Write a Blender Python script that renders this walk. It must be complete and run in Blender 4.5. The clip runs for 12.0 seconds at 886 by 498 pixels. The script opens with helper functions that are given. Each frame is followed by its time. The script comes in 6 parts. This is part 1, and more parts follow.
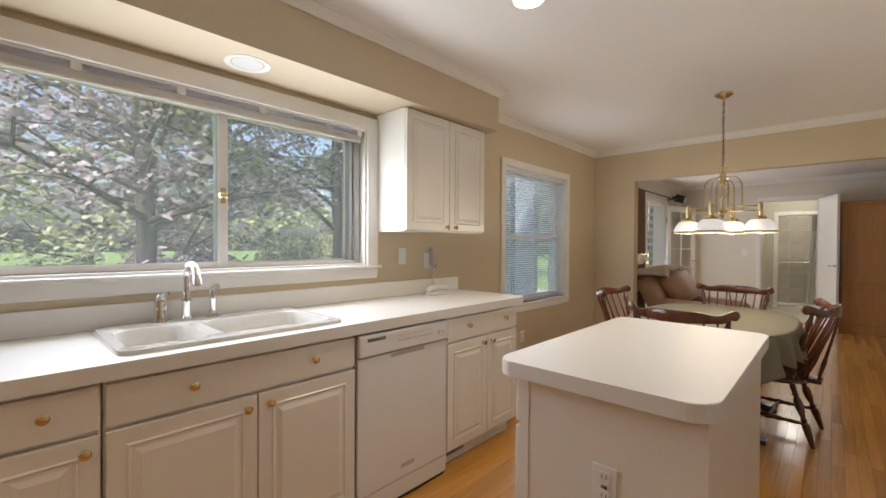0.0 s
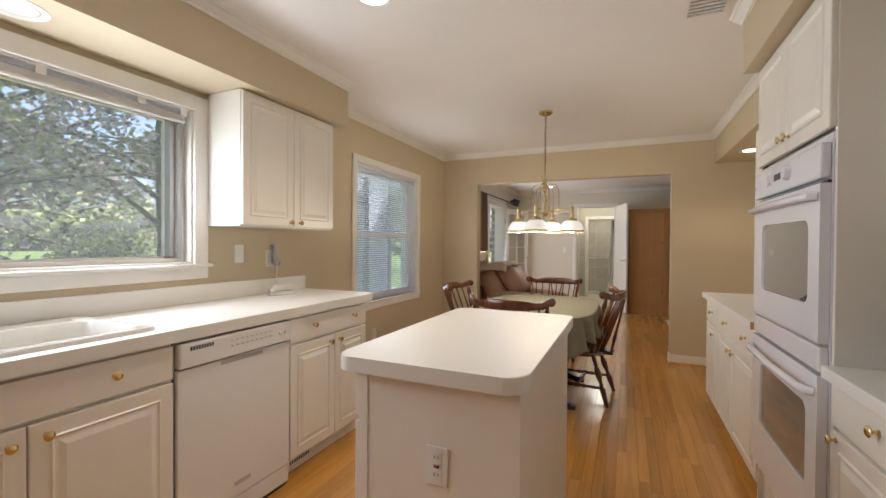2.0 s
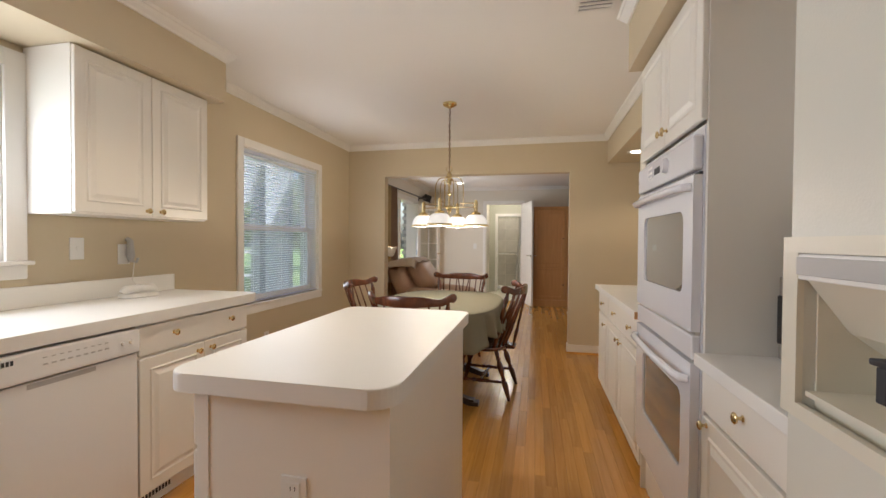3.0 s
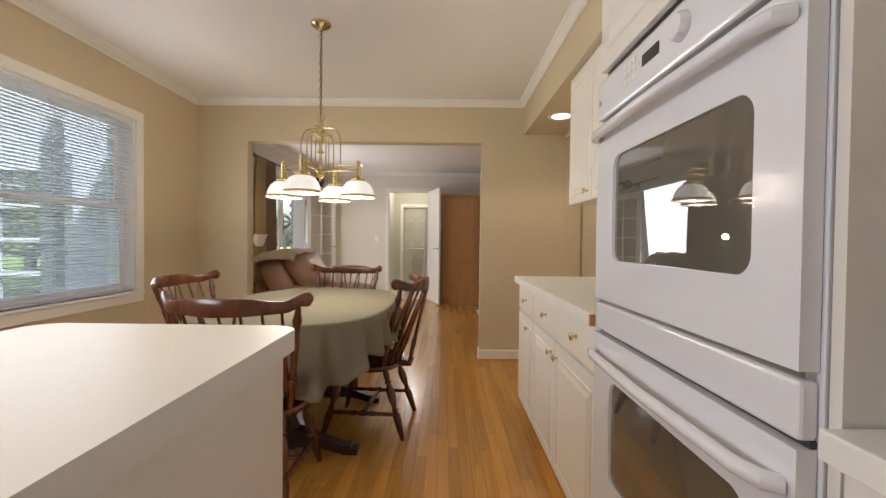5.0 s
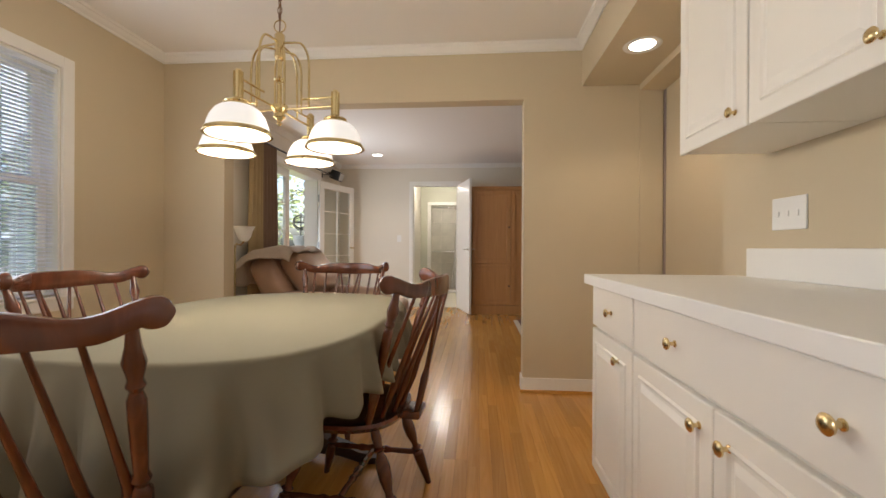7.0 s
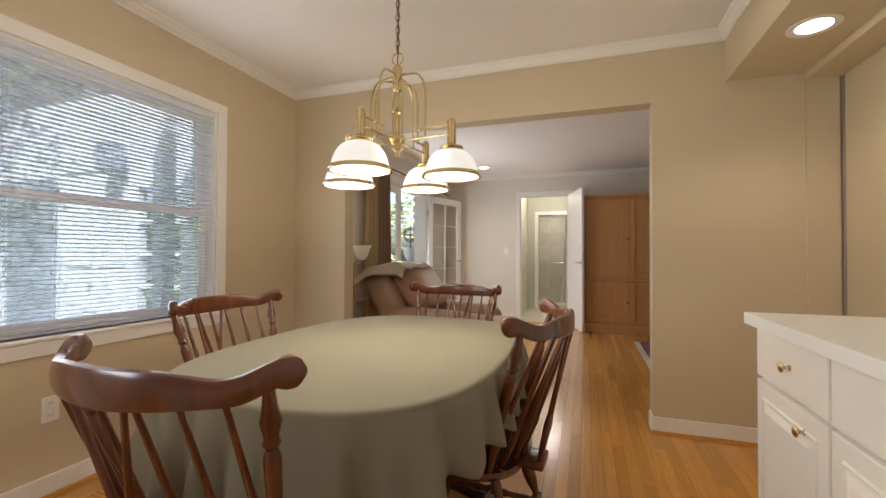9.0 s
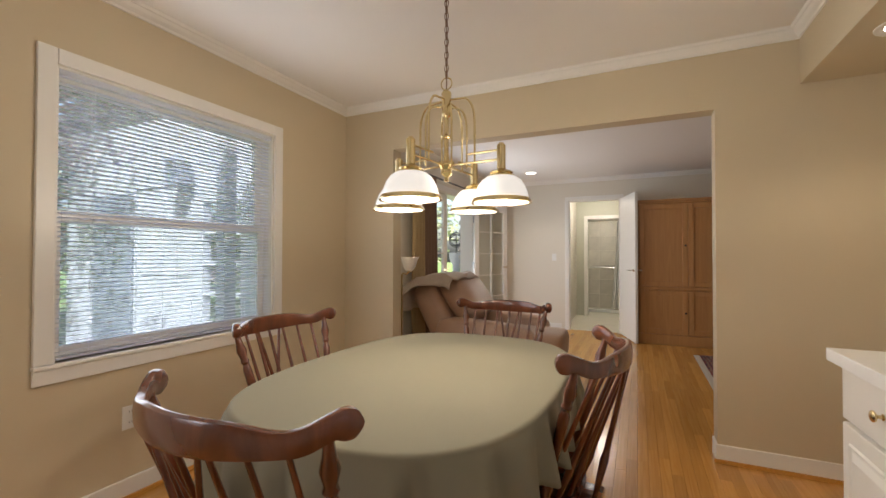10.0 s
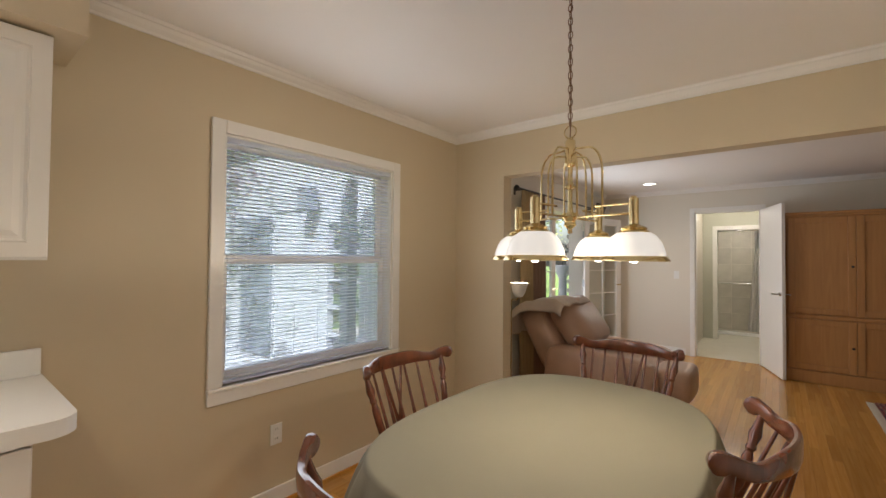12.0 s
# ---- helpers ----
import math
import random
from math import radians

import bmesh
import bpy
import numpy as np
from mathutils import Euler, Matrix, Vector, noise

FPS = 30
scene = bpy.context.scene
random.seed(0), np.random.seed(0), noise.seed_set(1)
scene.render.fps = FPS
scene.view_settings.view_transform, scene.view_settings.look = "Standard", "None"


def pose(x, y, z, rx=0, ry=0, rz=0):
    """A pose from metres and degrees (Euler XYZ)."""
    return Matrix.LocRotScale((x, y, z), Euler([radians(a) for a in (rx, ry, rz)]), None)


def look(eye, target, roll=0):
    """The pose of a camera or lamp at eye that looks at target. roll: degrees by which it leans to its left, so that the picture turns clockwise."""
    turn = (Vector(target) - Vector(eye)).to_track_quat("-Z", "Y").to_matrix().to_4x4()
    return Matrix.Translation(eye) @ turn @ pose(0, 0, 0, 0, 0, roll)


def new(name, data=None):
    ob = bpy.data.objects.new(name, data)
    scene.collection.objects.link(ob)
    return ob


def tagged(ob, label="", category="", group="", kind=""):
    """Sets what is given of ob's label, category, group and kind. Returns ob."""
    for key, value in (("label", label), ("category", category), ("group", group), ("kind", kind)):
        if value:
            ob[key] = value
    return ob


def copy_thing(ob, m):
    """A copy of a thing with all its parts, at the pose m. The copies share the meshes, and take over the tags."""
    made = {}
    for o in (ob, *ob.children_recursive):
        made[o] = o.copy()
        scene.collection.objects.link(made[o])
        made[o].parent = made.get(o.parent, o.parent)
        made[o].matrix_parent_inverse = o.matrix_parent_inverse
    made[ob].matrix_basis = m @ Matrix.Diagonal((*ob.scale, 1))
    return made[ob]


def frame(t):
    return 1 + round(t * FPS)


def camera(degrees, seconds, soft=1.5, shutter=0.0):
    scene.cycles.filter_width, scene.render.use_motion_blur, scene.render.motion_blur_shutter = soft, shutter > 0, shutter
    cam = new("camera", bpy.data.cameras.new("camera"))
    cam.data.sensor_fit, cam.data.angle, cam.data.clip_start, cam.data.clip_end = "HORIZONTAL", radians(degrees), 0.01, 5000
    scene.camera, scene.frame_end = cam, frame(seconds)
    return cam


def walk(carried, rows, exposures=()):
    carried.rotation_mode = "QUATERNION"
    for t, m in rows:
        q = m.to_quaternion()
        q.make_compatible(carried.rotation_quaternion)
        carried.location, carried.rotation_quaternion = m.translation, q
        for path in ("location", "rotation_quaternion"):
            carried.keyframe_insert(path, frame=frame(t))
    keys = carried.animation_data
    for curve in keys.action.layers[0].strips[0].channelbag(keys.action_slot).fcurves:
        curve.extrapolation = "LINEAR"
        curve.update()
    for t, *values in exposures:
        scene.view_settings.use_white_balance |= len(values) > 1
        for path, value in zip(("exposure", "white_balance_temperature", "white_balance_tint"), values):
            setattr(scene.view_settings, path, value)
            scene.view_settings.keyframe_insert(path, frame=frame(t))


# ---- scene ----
cam = camera(93.5, 12.0)
PATH = [
    (0, (0.221, 2.403, 1.301), (-1.145, 3.864, 1.277), 0.3),
    (0.5, (0.223, 2.411, 1.299), (-1.036, 3.965, 1.276), 0.3),
    (1, (0.226, 2.416, 1.298), (-0.895, 4.071, 1.274), 0.4),
    (1.5, (0.243, 2.417, 1.292), (-0.724, 4.168, 1.27), 0.4),
    (2, (0.27, 2.44, 1.283), (-0.536, 4.271, 1.26), 0.4),
    (2.5, (0.304, 2.514, 1.277), (-0.322, 4.414, 1.25), 0.4),
    (3, (0.335, 2.645, 1.261), (-0.097, 4.597, 1.227), 0.4),
    (3.5, (0.338, 2.837, 1.244), (0.092, 4.822, 1.204), 0.5),
    (5.5, (0.385, 3.923, 1.093), (0.384, 5.923, 1.058), 0.6),
    (6, (0.391, 4.211, 1.053), (0.379, 6.211, 1.031), 0.7),
    (6.5, (0.386, 4.454, 1.016), (0.329, 6.454, 1.001), 0.5),
    (7, (0.387, 4.607, 1.011), (0.223, 6.601, 1.008), 0.3),
    (9, (0.313, 4.691, 1.103), (-0.334, 6.584, 1.132), 0.2),
    (9.5, (0.306, 4.694, 1.146), (-0.456, 6.543, 1.176), 0.2),
    (10, (0.294, 4.689, 1.2), (-0.552, 6.501, 1.231), 0.1),
    (10.5, (0.281, 4.683, 1.262), (-0.655, 6.45, 1.295), 0.2),
    (11, (0.27, 4.672, 1.313), (-0.768, 6.382, 1.351), 0.2),
    (11.5, (0.25, 4.664, 1.371), (-0.89, 6.307, 1.405), 0.4),
    (12, (0.222, 4.648, 1.401), (-1.029, 6.208, 1.442), 0.5),
]
walk(cam, [(t, look(eye, target, roll)) for t, eye, target, roll in PATH],
     exposures=[(0.0, 1.42), (1.5, 1.54), (2.5, 1.64), (5.0, 1.75), (8.0, 1.84), (9.5, 1.77), (12.0, 1.54)])

# ---- world, sun, large lights ----
world = bpy.data.worlds.new("world")
scene.world = world
world.use_nodes = True
wn = world.node_tree.nodes
sky = wn.new("ShaderNodeTexSky")
sky.sky_type, sky.sun_disc = "NISHITA", False
sky.sun_elevation, sky.sun_rotation = radians(51), radians(142)
sky.dust_density, sky.air_density, sky.ozone_density = 5.0, 1.0, 0.6
world.node_tree.links.new(sky.outputs[0], wn["Background"].inputs[0])
wn["Background"].inputs[1].default_value = 0.15

sun = new("sun", bpy.data.lights.new("sun", "SUN"))
sun.data.energy, sun.data.angle, sun.data.color = 5.0, radians(0.6), (1.0, 0.95, 0.86)
sun.matrix_world = look((7, -9, 14), (0, 0, 0))


def area_lamp(name, place, target, w, h, watts, colour):
    ob = new(name, bpy.data.lights.new(name, "AREA"))
    ob.data.shape, ob.data.size, ob.data.size_y = "RECTANGLE", w, h
    ob.data.energy, ob.data.color = watts, colour
    ob.matrix_world = look(place, target)
    return ob


DAY = (0.86, 0.905, 1.0)
WARM = (1.0, 0.81, 0.59)
area_lamp("sky_light_sink_window", (-2.04, 3.15, 1.5), (0, 3.15, 1.5), 1.66, 0.6, 8.5, DAY)
area_lamp("sky_light_dining_window", (-1.985, 6.21, 1.38), (0, 6.21, 1.38), 1.12, 1.2, 2.7, DAY)
area_lamp("sky_light_french_door", (-2.0, 9.9, 1.2), (0, 9.9, 1.0), 1.2, 1.6, 9.5, DAY)


def bulb(name, place, watts, size=0.03, colour=WARM):
    ob = new(name, bpy.data.lights.new(name, "POINT"))
    ob.data.energy, ob.data.shadow_soft_size, ob.data.color = watts, size, colour
    ob.location = place
    return ob


def down_light(name, place, watts, colour=WARM, angle=120):
    ob = new(name, bpy.data.lights.new(name, "SPOT"))
    ob.data.energy, ob.data.shadow_soft_size, ob.data.color = watts, 0.05, colour
    ob.data.spot_size, ob.data.spot_blend = radians(angle), 0.8
    ob.location = place
    return ob


CAN_CEILING = (-0.85, 4.135, 2.465)
CAN_SOFFIT_W = (-1.82, 3.22, 2.155)
CAN_SOFFIT_E = (1.30, 7.02, 2.155)
CAN_LIVING = (-1.15, 10.9, 2.44)
down_light("can_light_ceiling", (-0.85, 4.135, 2.45), 13.5)
# Unseen fill lamp at the south end, added to brighten the cabinet fronts.
down_light("fill_light_behind", (-0.4, 1.0, 2.44), 27)
down_light("can_light_east", (1.30, 7.02, 2.14), 4.6)
down_light("can_light_living", (-1.15, 10.9, 2.42), 4.8)
# Added fill for the living room's east side; no fixture belongs to it.
down_light("fill_light_living_east", (1.6, 9.6, 2.42), 0.35)
down_light("bath_light", (-0.35, 14.3, 2.35), 10, (1, 0.95, 0.86), 150)
# Made-up point lamp that lifts the hall; no lamp is modelled here.
bulb("hall_fill", (-0.3, 12.6, 2.2), 5.5, 0.1, (1, 0.94, 0.84))


# ---- materials ----
def mat(name, colour, rough=0.5, metal=0.0, vary=0.06, scale=3.0, bump=0.0, bump_scale=60.0, coat=0.0, spec=0.5, emit=None, power=0.0, rand=0.0):
    m = bpy.data.materials.new(name)
    m.use_nodes = True
    n, l = m.node_tree.nodes, m.node_tree.links
    b = n["Principled BSDF"]
    b.inputs["Roughness"].default_value, b.inputs["Metallic"].default_value = rough, metal
    b.inputs["Coat Weight"].default_value, b.inputs["Specular IOR Level"].default_value = coat, spec
    b.inputs["Coat Roughness"].default_value = 0.12
    tc = n.new("ShaderNodeTexCoord")
    noi = n.new("ShaderNodeTexNoise")
    noi.inputs["Scale"].default_value, noi.inputs["Detail"].default_value = scale, 6
    l.new(tc.outputs["Object"], noi.inputs["Vector"])
    ramp = n.new("ShaderNodeMapRange")
    ramp.inputs[3].default_value, ramp.inputs[4].default_value = 1 - vary, 1 + vary
    l.new(noi.outputs[0], ramp.inputs[0])
    mul = n.new("ShaderNodeVectorMath")
    mul.operation = "SCALE"
    mul.inputs[0].default_value = colour[:3]
    l.new(ramp.outputs[0], mul.inputs["Scale"])
    out = mul.outputs[0]
    if rand:
        oi = n.new("ShaderNodeObjectInfo")
        mr = n.new("ShaderNodeMapRange")
        mr.inputs[3].default_value, mr.inputs[4].default_value = 1 - rand, 1 + rand
        l.new(oi.outputs["Random"], mr.inputs[0])
        m2 = n.new("ShaderNodeVectorMath")
        m2.operation = "SCALE"
        l.new(out, m2.inputs[0]); l.new(mr.outputs[0], m2.inputs["Scale"])
        out = m2.outputs[0]
    l.new(out, b.inputs["Base Color"])
    if bump:
        n2 = n.new("ShaderNodeTexNoise")
        n2.inputs["Scale"].default_value, n2.inputs["Detail"].default_value = bump_scale, 4
        l.new(tc.outputs["Object"], n2.inputs["Vector"])
        bp = n.new("ShaderNodeBump")
        bp.inputs["Strength"].default_value, bp.inputs["Distance"].default_value = bump, 0.004
        l.new(n2.outputs[0], bp.inputs["Height"]); l.new(bp.outputs[0], b.inputs["Normal"])
    if emit:
        b.inputs["Emission Color"].default_value = (*emit, 1)
        b.inputs["Emission Strength"].default_value = power
    return m


def wood(name, dark, light, rough=0.35, ring=(30, 2.2, 30), rand=None, coat=0.3, fine=8.0):
    m = bpy.data.materials.new(name)
    m.use_nodes = True
    n, l = m.node_tree.nodes, m.node_tree.links
    b = n["Principled BSDF"]
    tc = n.new("ShaderNodeTexCoord")
    mp = n.new("ShaderNodeMapping")
    mp.inputs["Scale"].default_value = ring
    l.new(tc.outputs["Object"], mp.inputs[0])
    noi = n.new("ShaderNodeTexNoise")
    noi.inputs["Scale"].default_value, noi.inputs["Detail"].default_value, noi.inputs["Distortion"].default_value = 1.0, fine, 1.2
    source = None
    if rand:
        source = n.new("ShaderNodeObjectInfo").outputs["Random"] if rand == "object" else n.new("ShaderNodeNewGeometry").outputs["Random Per Island"]
        sc = n.new("ShaderNodeMath"); sc.operation = "MULTIPLY"; sc.inputs[1].default_value = 57.0
        l.new(source, sc.inputs[0])
        ad = n.new("ShaderNodeVectorMath"); ad.operation = "ADD"
        l.new(mp.outputs[0], ad.inputs[0]); l.new(sc.outputs[0], ad.inputs[1])
        l.new(ad.outputs[0], noi.inputs["Vector"])
    else:
        l.new(mp.outputs[0], noi.inputs["Vector"])
    cr = n.new("ShaderNodeValToRGB")
    cr.color_ramp.elements[0].color, cr.color_ramp.elements[1].color = (*dark, 1), (*light, 1)
    cr.color_ramp.elements[0].position, cr.color_ramp.elements[1].position = 0.32, 0.68
    l.new(noi.outputs[0], cr.inputs[0])
    out = cr.outputs[0]
    if rand:
        mr = n.new("ShaderNodeMapRange")
        mr.inputs[3].default_value, mr.inputs[4].default_value = 0.84, 1.14
        l.new(source, mr.inputs[0])
        m2 = n.new("ShaderNodeVectorMath"); m2.operation = "SCALE"
        l.new(out, m2.inputs[0]); l.new(mr.outputs[0], m2.inputs["Scale"])
        out = m2.outputs[0]
    l.new(out, b.inputs["Base Color"])
    b.inputs["Roughness"].default_value, b.inputs["Coat Weight"].default_value, b.inputs["Coat Roughness"].default_value = rough, coat, 0.15
    bp = n.new("ShaderNodeBump")
    bp.inputs["Strength"].default_value, bp.inputs["Distance"].default_value = 0.15, 0.001
    l.new(noi.outputs[0], bp.inputs["Height"]); l.new(bp.outputs[0], b.inputs["Normal"])
    return m


def glass(name, tint=(1, 1, 1), gloss=1.0, rough=0.0):
    m = bpy.data.materials.new(name)
    m.use_nodes = True
    n, l = m.node_tree.nodes, m.node_tree.links
    n.remove(n["Principled BSDF"])
    tr, gl, mx, fr = n.new("ShaderNodeBsdfTransparent"), n.new("ShaderNodeBsdfGlossy"), n.new("ShaderNodeMixShader"), n.new("ShaderNodeLayerWeight")
    tr.inputs[0].default_value = (*tint, 1)
    gl.inputs["Roughness"].default_value = rough
    pw_, ml, ad = n.new("ShaderNodeMath"), n.new("ShaderNodeMath"), n.new("ShaderNodeMath")
    pw_.operation, ml.operation, ad.operation = "POWER", "MULTIPLY", "ADD"
    fr.inputs[0].default_value = 0.5
    pw_.inputs[1].default_value, ml.inputs[1].default_value, ad.inputs[1].default_value = 5.0, 0.6, 0.03
    l.new(fr.outputs["Facing"], pw_.inputs[0]); l.new(pw_.outputs[0], ml.inputs[0]); l.new(ml.outputs[0], ad.inputs[0])
    l.new(ad.outputs[0], mx.inputs[0]); l.new(tr.outputs[0], mx.inputs[1]); l.new(gl.outputs[0], mx.inputs[2])
    l.new(mx.outputs[0], n["Material Output"].inputs[0])
    return m


WALL = mat("beige wall paint", (0.60, 0.505, 0.352), 0.62, vary=0.035, scale=1.3, bump=0.08, bump_scale=220)
WALL2 = mat("pale living room paint", (0.72, 0.67, 0.575), 0.6, vary=0.03, scale=1.1, bump=0.06, bump_scale=220)
GREENW = mat("grey green bathroom paint", (0.52, 0.52, 0.43), 0.6, vary=0.03)
CEIL = mat("white ceiling paint", (0.85, 0.825, 0.79), 0.75, vary=0.025, scale=0.9, bump=0.06, bump_scale=180)
TRIM = mat("white trim paint", (0.82, 0.80, 0.76), 0.32, vary=0.025, scale=5)
CAB = mat("off-white cabinet thermofoil", (0.82, 0.79, 0.73), 0.3, vary=0.02, scale=4, bump=0.02, bump_scale=300)
LAM = mat("white laminate worktop", (0.82, 0.81, 0.78), 0.4, vary=0.02, scale=7, bump=0.015, bump_scale=400)
ENAMEL = mat("white appliance enamel", (0.82, 0.82, 0.82), 0.14, vary=0.01, scale=2, coat=0.4)
OVENW = mat("cool white oven enamel", (0.78, 0.79, 0.84), 0.16, vary=0.01, scale=2, coat=0.3)
BISQUE = mat("off-white fridge enamel", (0.74, 0.70, 0.59), 0.3, vary=0.015, scale=3, bump=0.03, bump_scale=250)
FRIDGE = mat("off-white textured fridge enamel", (0.68, 0.67, 0.60), 0.38, vary=0.02, scale=3, bump=0.1, bump_scale=220)
SINK = mat("white cast sink", (0.80, 0.79, 0.75), 0.16, vary=0.012, coat=0.4)
CHROME = mat("polished chrome", (0.86, 0.87, 0.89), 0.08, 1.0, vary=0.03)
BRASS = mat("polished brass", (0.72, 0.56, 0.30), 0.22, 1.0, vary=0.06, scale=20)
BRASSL = mat("lamp brass", (0.74, 0.61, 0.34), 0.13, 1.0, vary=0.05, scale=20)
CHAIRW = wood("cherry stained wood", (0.075, 0.020, 0.009), (0.15, 0.043, 0.017), 0.24, (14, 14, 3), None, 0.6, 5)
DARKW = wood("dark stained wood", (0.018, 0.007, 0.005), (0.05, 0.018, 0.010), 0.35, (4, 14, 14), None, 0.3, 5)
OAK = wood("honey oak strip", (0.50, 0.232, 0.045), (0.60, 0.30, 0.072), 0.24, (38, 1.6, 38), "object", 0.4, 6)
OAKS = wood("honey oak strip joined", (0.50, 0.232, 0.045), (0.60, 0.30, 0.072), 0.24, (38, 1.6, 38), "island", 0.4, 6)
ARMW = wood("honey oak armoire", (0.42, 0.20, 0.070), (0.49, 0.25, 0.088), 0.4, (22, 22, 1.6), None, 0.15, 6)
CLOTH = mat("sage green tablecloth", (0.198, 0.180, 0.125), 0.85, vary=0.05, scale=4, bump=0.25, bump_scale=500)
LEATHER = mat("tan leather", (0.43, 0.275, 0.185), 0.36, vary=0.14, scale=7, bump=0.3, bump_scale=90)
THROW = mat("grey brown throw", (0.47, 0.39, 0.32), 0.9, vary=0.1, scale=30, bump=0.4, bump_scale=200)
CURTAIN = mat("brown curtain cloth", (0.20, 0.125, 0.085), 0.75, vary=0.12, scale=8, bump=0.2, bump_scale=300)
GOLDC = mat("tan curtain lining", (0.36, 0.26, 0.13), 0.75, vary=0.1, scale=8, bump=0.2, bump_scale=300)
FRINGE = mat("cream fringe", (0.66, 0.60, 0.50), 0.9)
BRONZE = mat("aged bronze chain", (0.22, 0.13, 0.08), 0.35, 1.0)
SEAM = mat("dull brown seam", (0.36, 0.29, 0.26), 0.7)
BLACK = mat("black metal", (0.02, 0.02, 0.02), 0.4)
# Near-black for dark plastic, and for shade painted into gaps and slots.
DARKGAP = mat("dark gap", (0.03, 0.03, 0.035), 0.6)
GREY = mat("grey plastic", (0.46, 0.45, 0.44), 0.4)
PLASTIC = mat("white plastic", (0.80, 0.79, 0.76), 0.35)
ALU = mat("grey aluminium", (0.45, 0.46, 0.48), 0.4, 0.6)
STEEL = mat("stainless steel", (0.50, 0.48, 0.45), 0.3, 1.0, vary=0.05)
OVENGLASS = mat("oven door glass", (0.115, 0.112, 0.095), 0.01, vary=0.03, coat=1.0, spec=1.0)
OVENGLASS.node_tree.nodes["Principled BSDF"].inputs["Coat Roughness"].default_value = 0.01
MWGLASS = mat("microwave door glass", (0.03, 0.025, 0.025), 0.25, vary=0.03, spec=0.3)
PANE = glass("window pane", (0.95, 0.97, 0.97))


def add_translucency(m, colour, share):
    n, l = m.node_tree.nodes, m.node_tree.links
    out = n["Material Output"]
    old = out.inputs[0].links[0].from_socket
    tl, mx = n.new("ShaderNodeBsdfTranslucent"), n.new("ShaderNodeMixShader")
    tl.inputs[0].default_value = (*colour, 1)
    mx.inputs[0].default_value = share
    l.new(old, mx.inputs[1]); l.new(tl.outputs[0], mx.inputs[2]); l.new(mx.outputs[0], out.inputs[0])
    return m


SLAT = add_translucency(mat("white blind slat", (0.84, 0.84, 0.87), 0.45, vary=0.02), (0.92, 0.93, 1.0), 0.75)
# Pale window haze is put into the glass by a translucent share.
HAZE_PANE = add_translucency(glass("window pane with haze", (0.95, 0.95, 1.0)), (0.92, 0.90, 1.0), 0.19)
# Same haze, plus a grey-blue tint that dims the bright view behind.
HAZE_PANE2 = add_translucency(glass("dimmed window pane with haze", (0.84, 0.88, 0.94)), (0.92, 0.92, 1.0), 0.23)
TILEW = mat("travertine wall tile", (0.54, 0.50, 0.42), 0.4, vary=0.22, scale=5, rand=0.1)
TILEF = mat("cream floor tile", (0.70, 0.66, 0.55), 0.25, vary=0.08, scale=5, rand=0.06)
CURTAINW = mat("pale grey shower curtain", (0.66, 0.64, 0.60), 0.8, vary=0.06, scale=10)
LAMPON = mat("lit lamp lens", (0.9, 0.9, 0.9), 0.5, emit=(1.0, 0.92, 0.8), power=2.6)
LAMPOFF = mat("unlit frosted lens", (0.72, 0.72, 0.70), 0.4)
SHADEG = mat("glowing ribbed glass", (0.55, 0.53, 0.50), 0.25, vary=0.02, emit=(1.0, 0.94, 0.88), power=0.2)
# White paint darkened to grey-blue: the porch roof's shade is put into its colour.
SIDING = mat("dimmed white siding", (0.40, 0.43, 0.47), 0.6, vary=0.03)
SHUTTER = mat("blue grey shutter paint", (0.16, 0.19, 0.23), 0.6)
MORTAR = mat("grey mortar", (0.34, 0.33, 0.31), 0.9, vary=0.1, scale=8)
BRICK = mat("painted brick", (0.55, 0.52, 0.48), 0.8, vary=0.1, rand=0.12)
GRASS = mat("lawn", (0.10, 0.16, 0.035), 0.9, vary=0.4, scale=2.5, bump=0.6, bump_scale=30)
BARK = mat("tree bark", (0.050, 0.038, 0.034), 0.9, vary=0.3, scale=12, bump=0.8, bump_scale=30)


def leaf_mat(name, a, b2):
    m = bpy.data.materials.new(name)
    m.use_nodes = True
    n, l = m.node_tree.nodes, m.node_tree.links
    b = n["Principled BSDF"]
    cr = n.new("ShaderNodeValToRGB")
    cr.color_ramp.elements[0].color, cr.color_ramp.elements[1].color = (*a, 1), (*b2, 1)
    l.new(n.new("ShaderNodeNewGeometry").outputs["Random Per Island"], cr.inputs[0])
    l.new(cr.outputs[0], b.inputs["Base Color"])
    b.inputs["Roughness"].default_value = 0.45
    tl, mx = n.new("ShaderNodeBsdfTranslucent"), n.new("ShaderNodeMixShader")
    l.new(cr.outputs[0], tl.inputs[0])
    mx.inputs[0].default_value = 0.45
    l.new(b.outputs[0], mx.inputs[1]); l.new(tl.outputs[0], mx.inputs[2])
    l.new(mx.outputs[0], n["Material Output"].inputs[0])
    return m


LEAFG = leaf_mat("green maple leaves", (0.12, 0.17, 0.07), (0.40, 0.42, 0.24))
LEAFP = leaf_mat("purple maple leaves", (0.13, 0.10, 0.13), (0.50, 0.44, 0.44))
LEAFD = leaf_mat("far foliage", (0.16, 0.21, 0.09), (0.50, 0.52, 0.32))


# ---- geometry helpers ----
def link(name, bm, material, smooth=False):
    me = bpy.data.meshes.new(name)
    bmesh.ops.recalc_face_normals(bm, faces=bm.faces)
    bm.to_mesh(me)
    bm.free()
    me.materials.append(material)
    if smooth:
        me.shade_smooth()
        me.set_sharp_from_angle(angle=radians(38))
    return new(name, me)


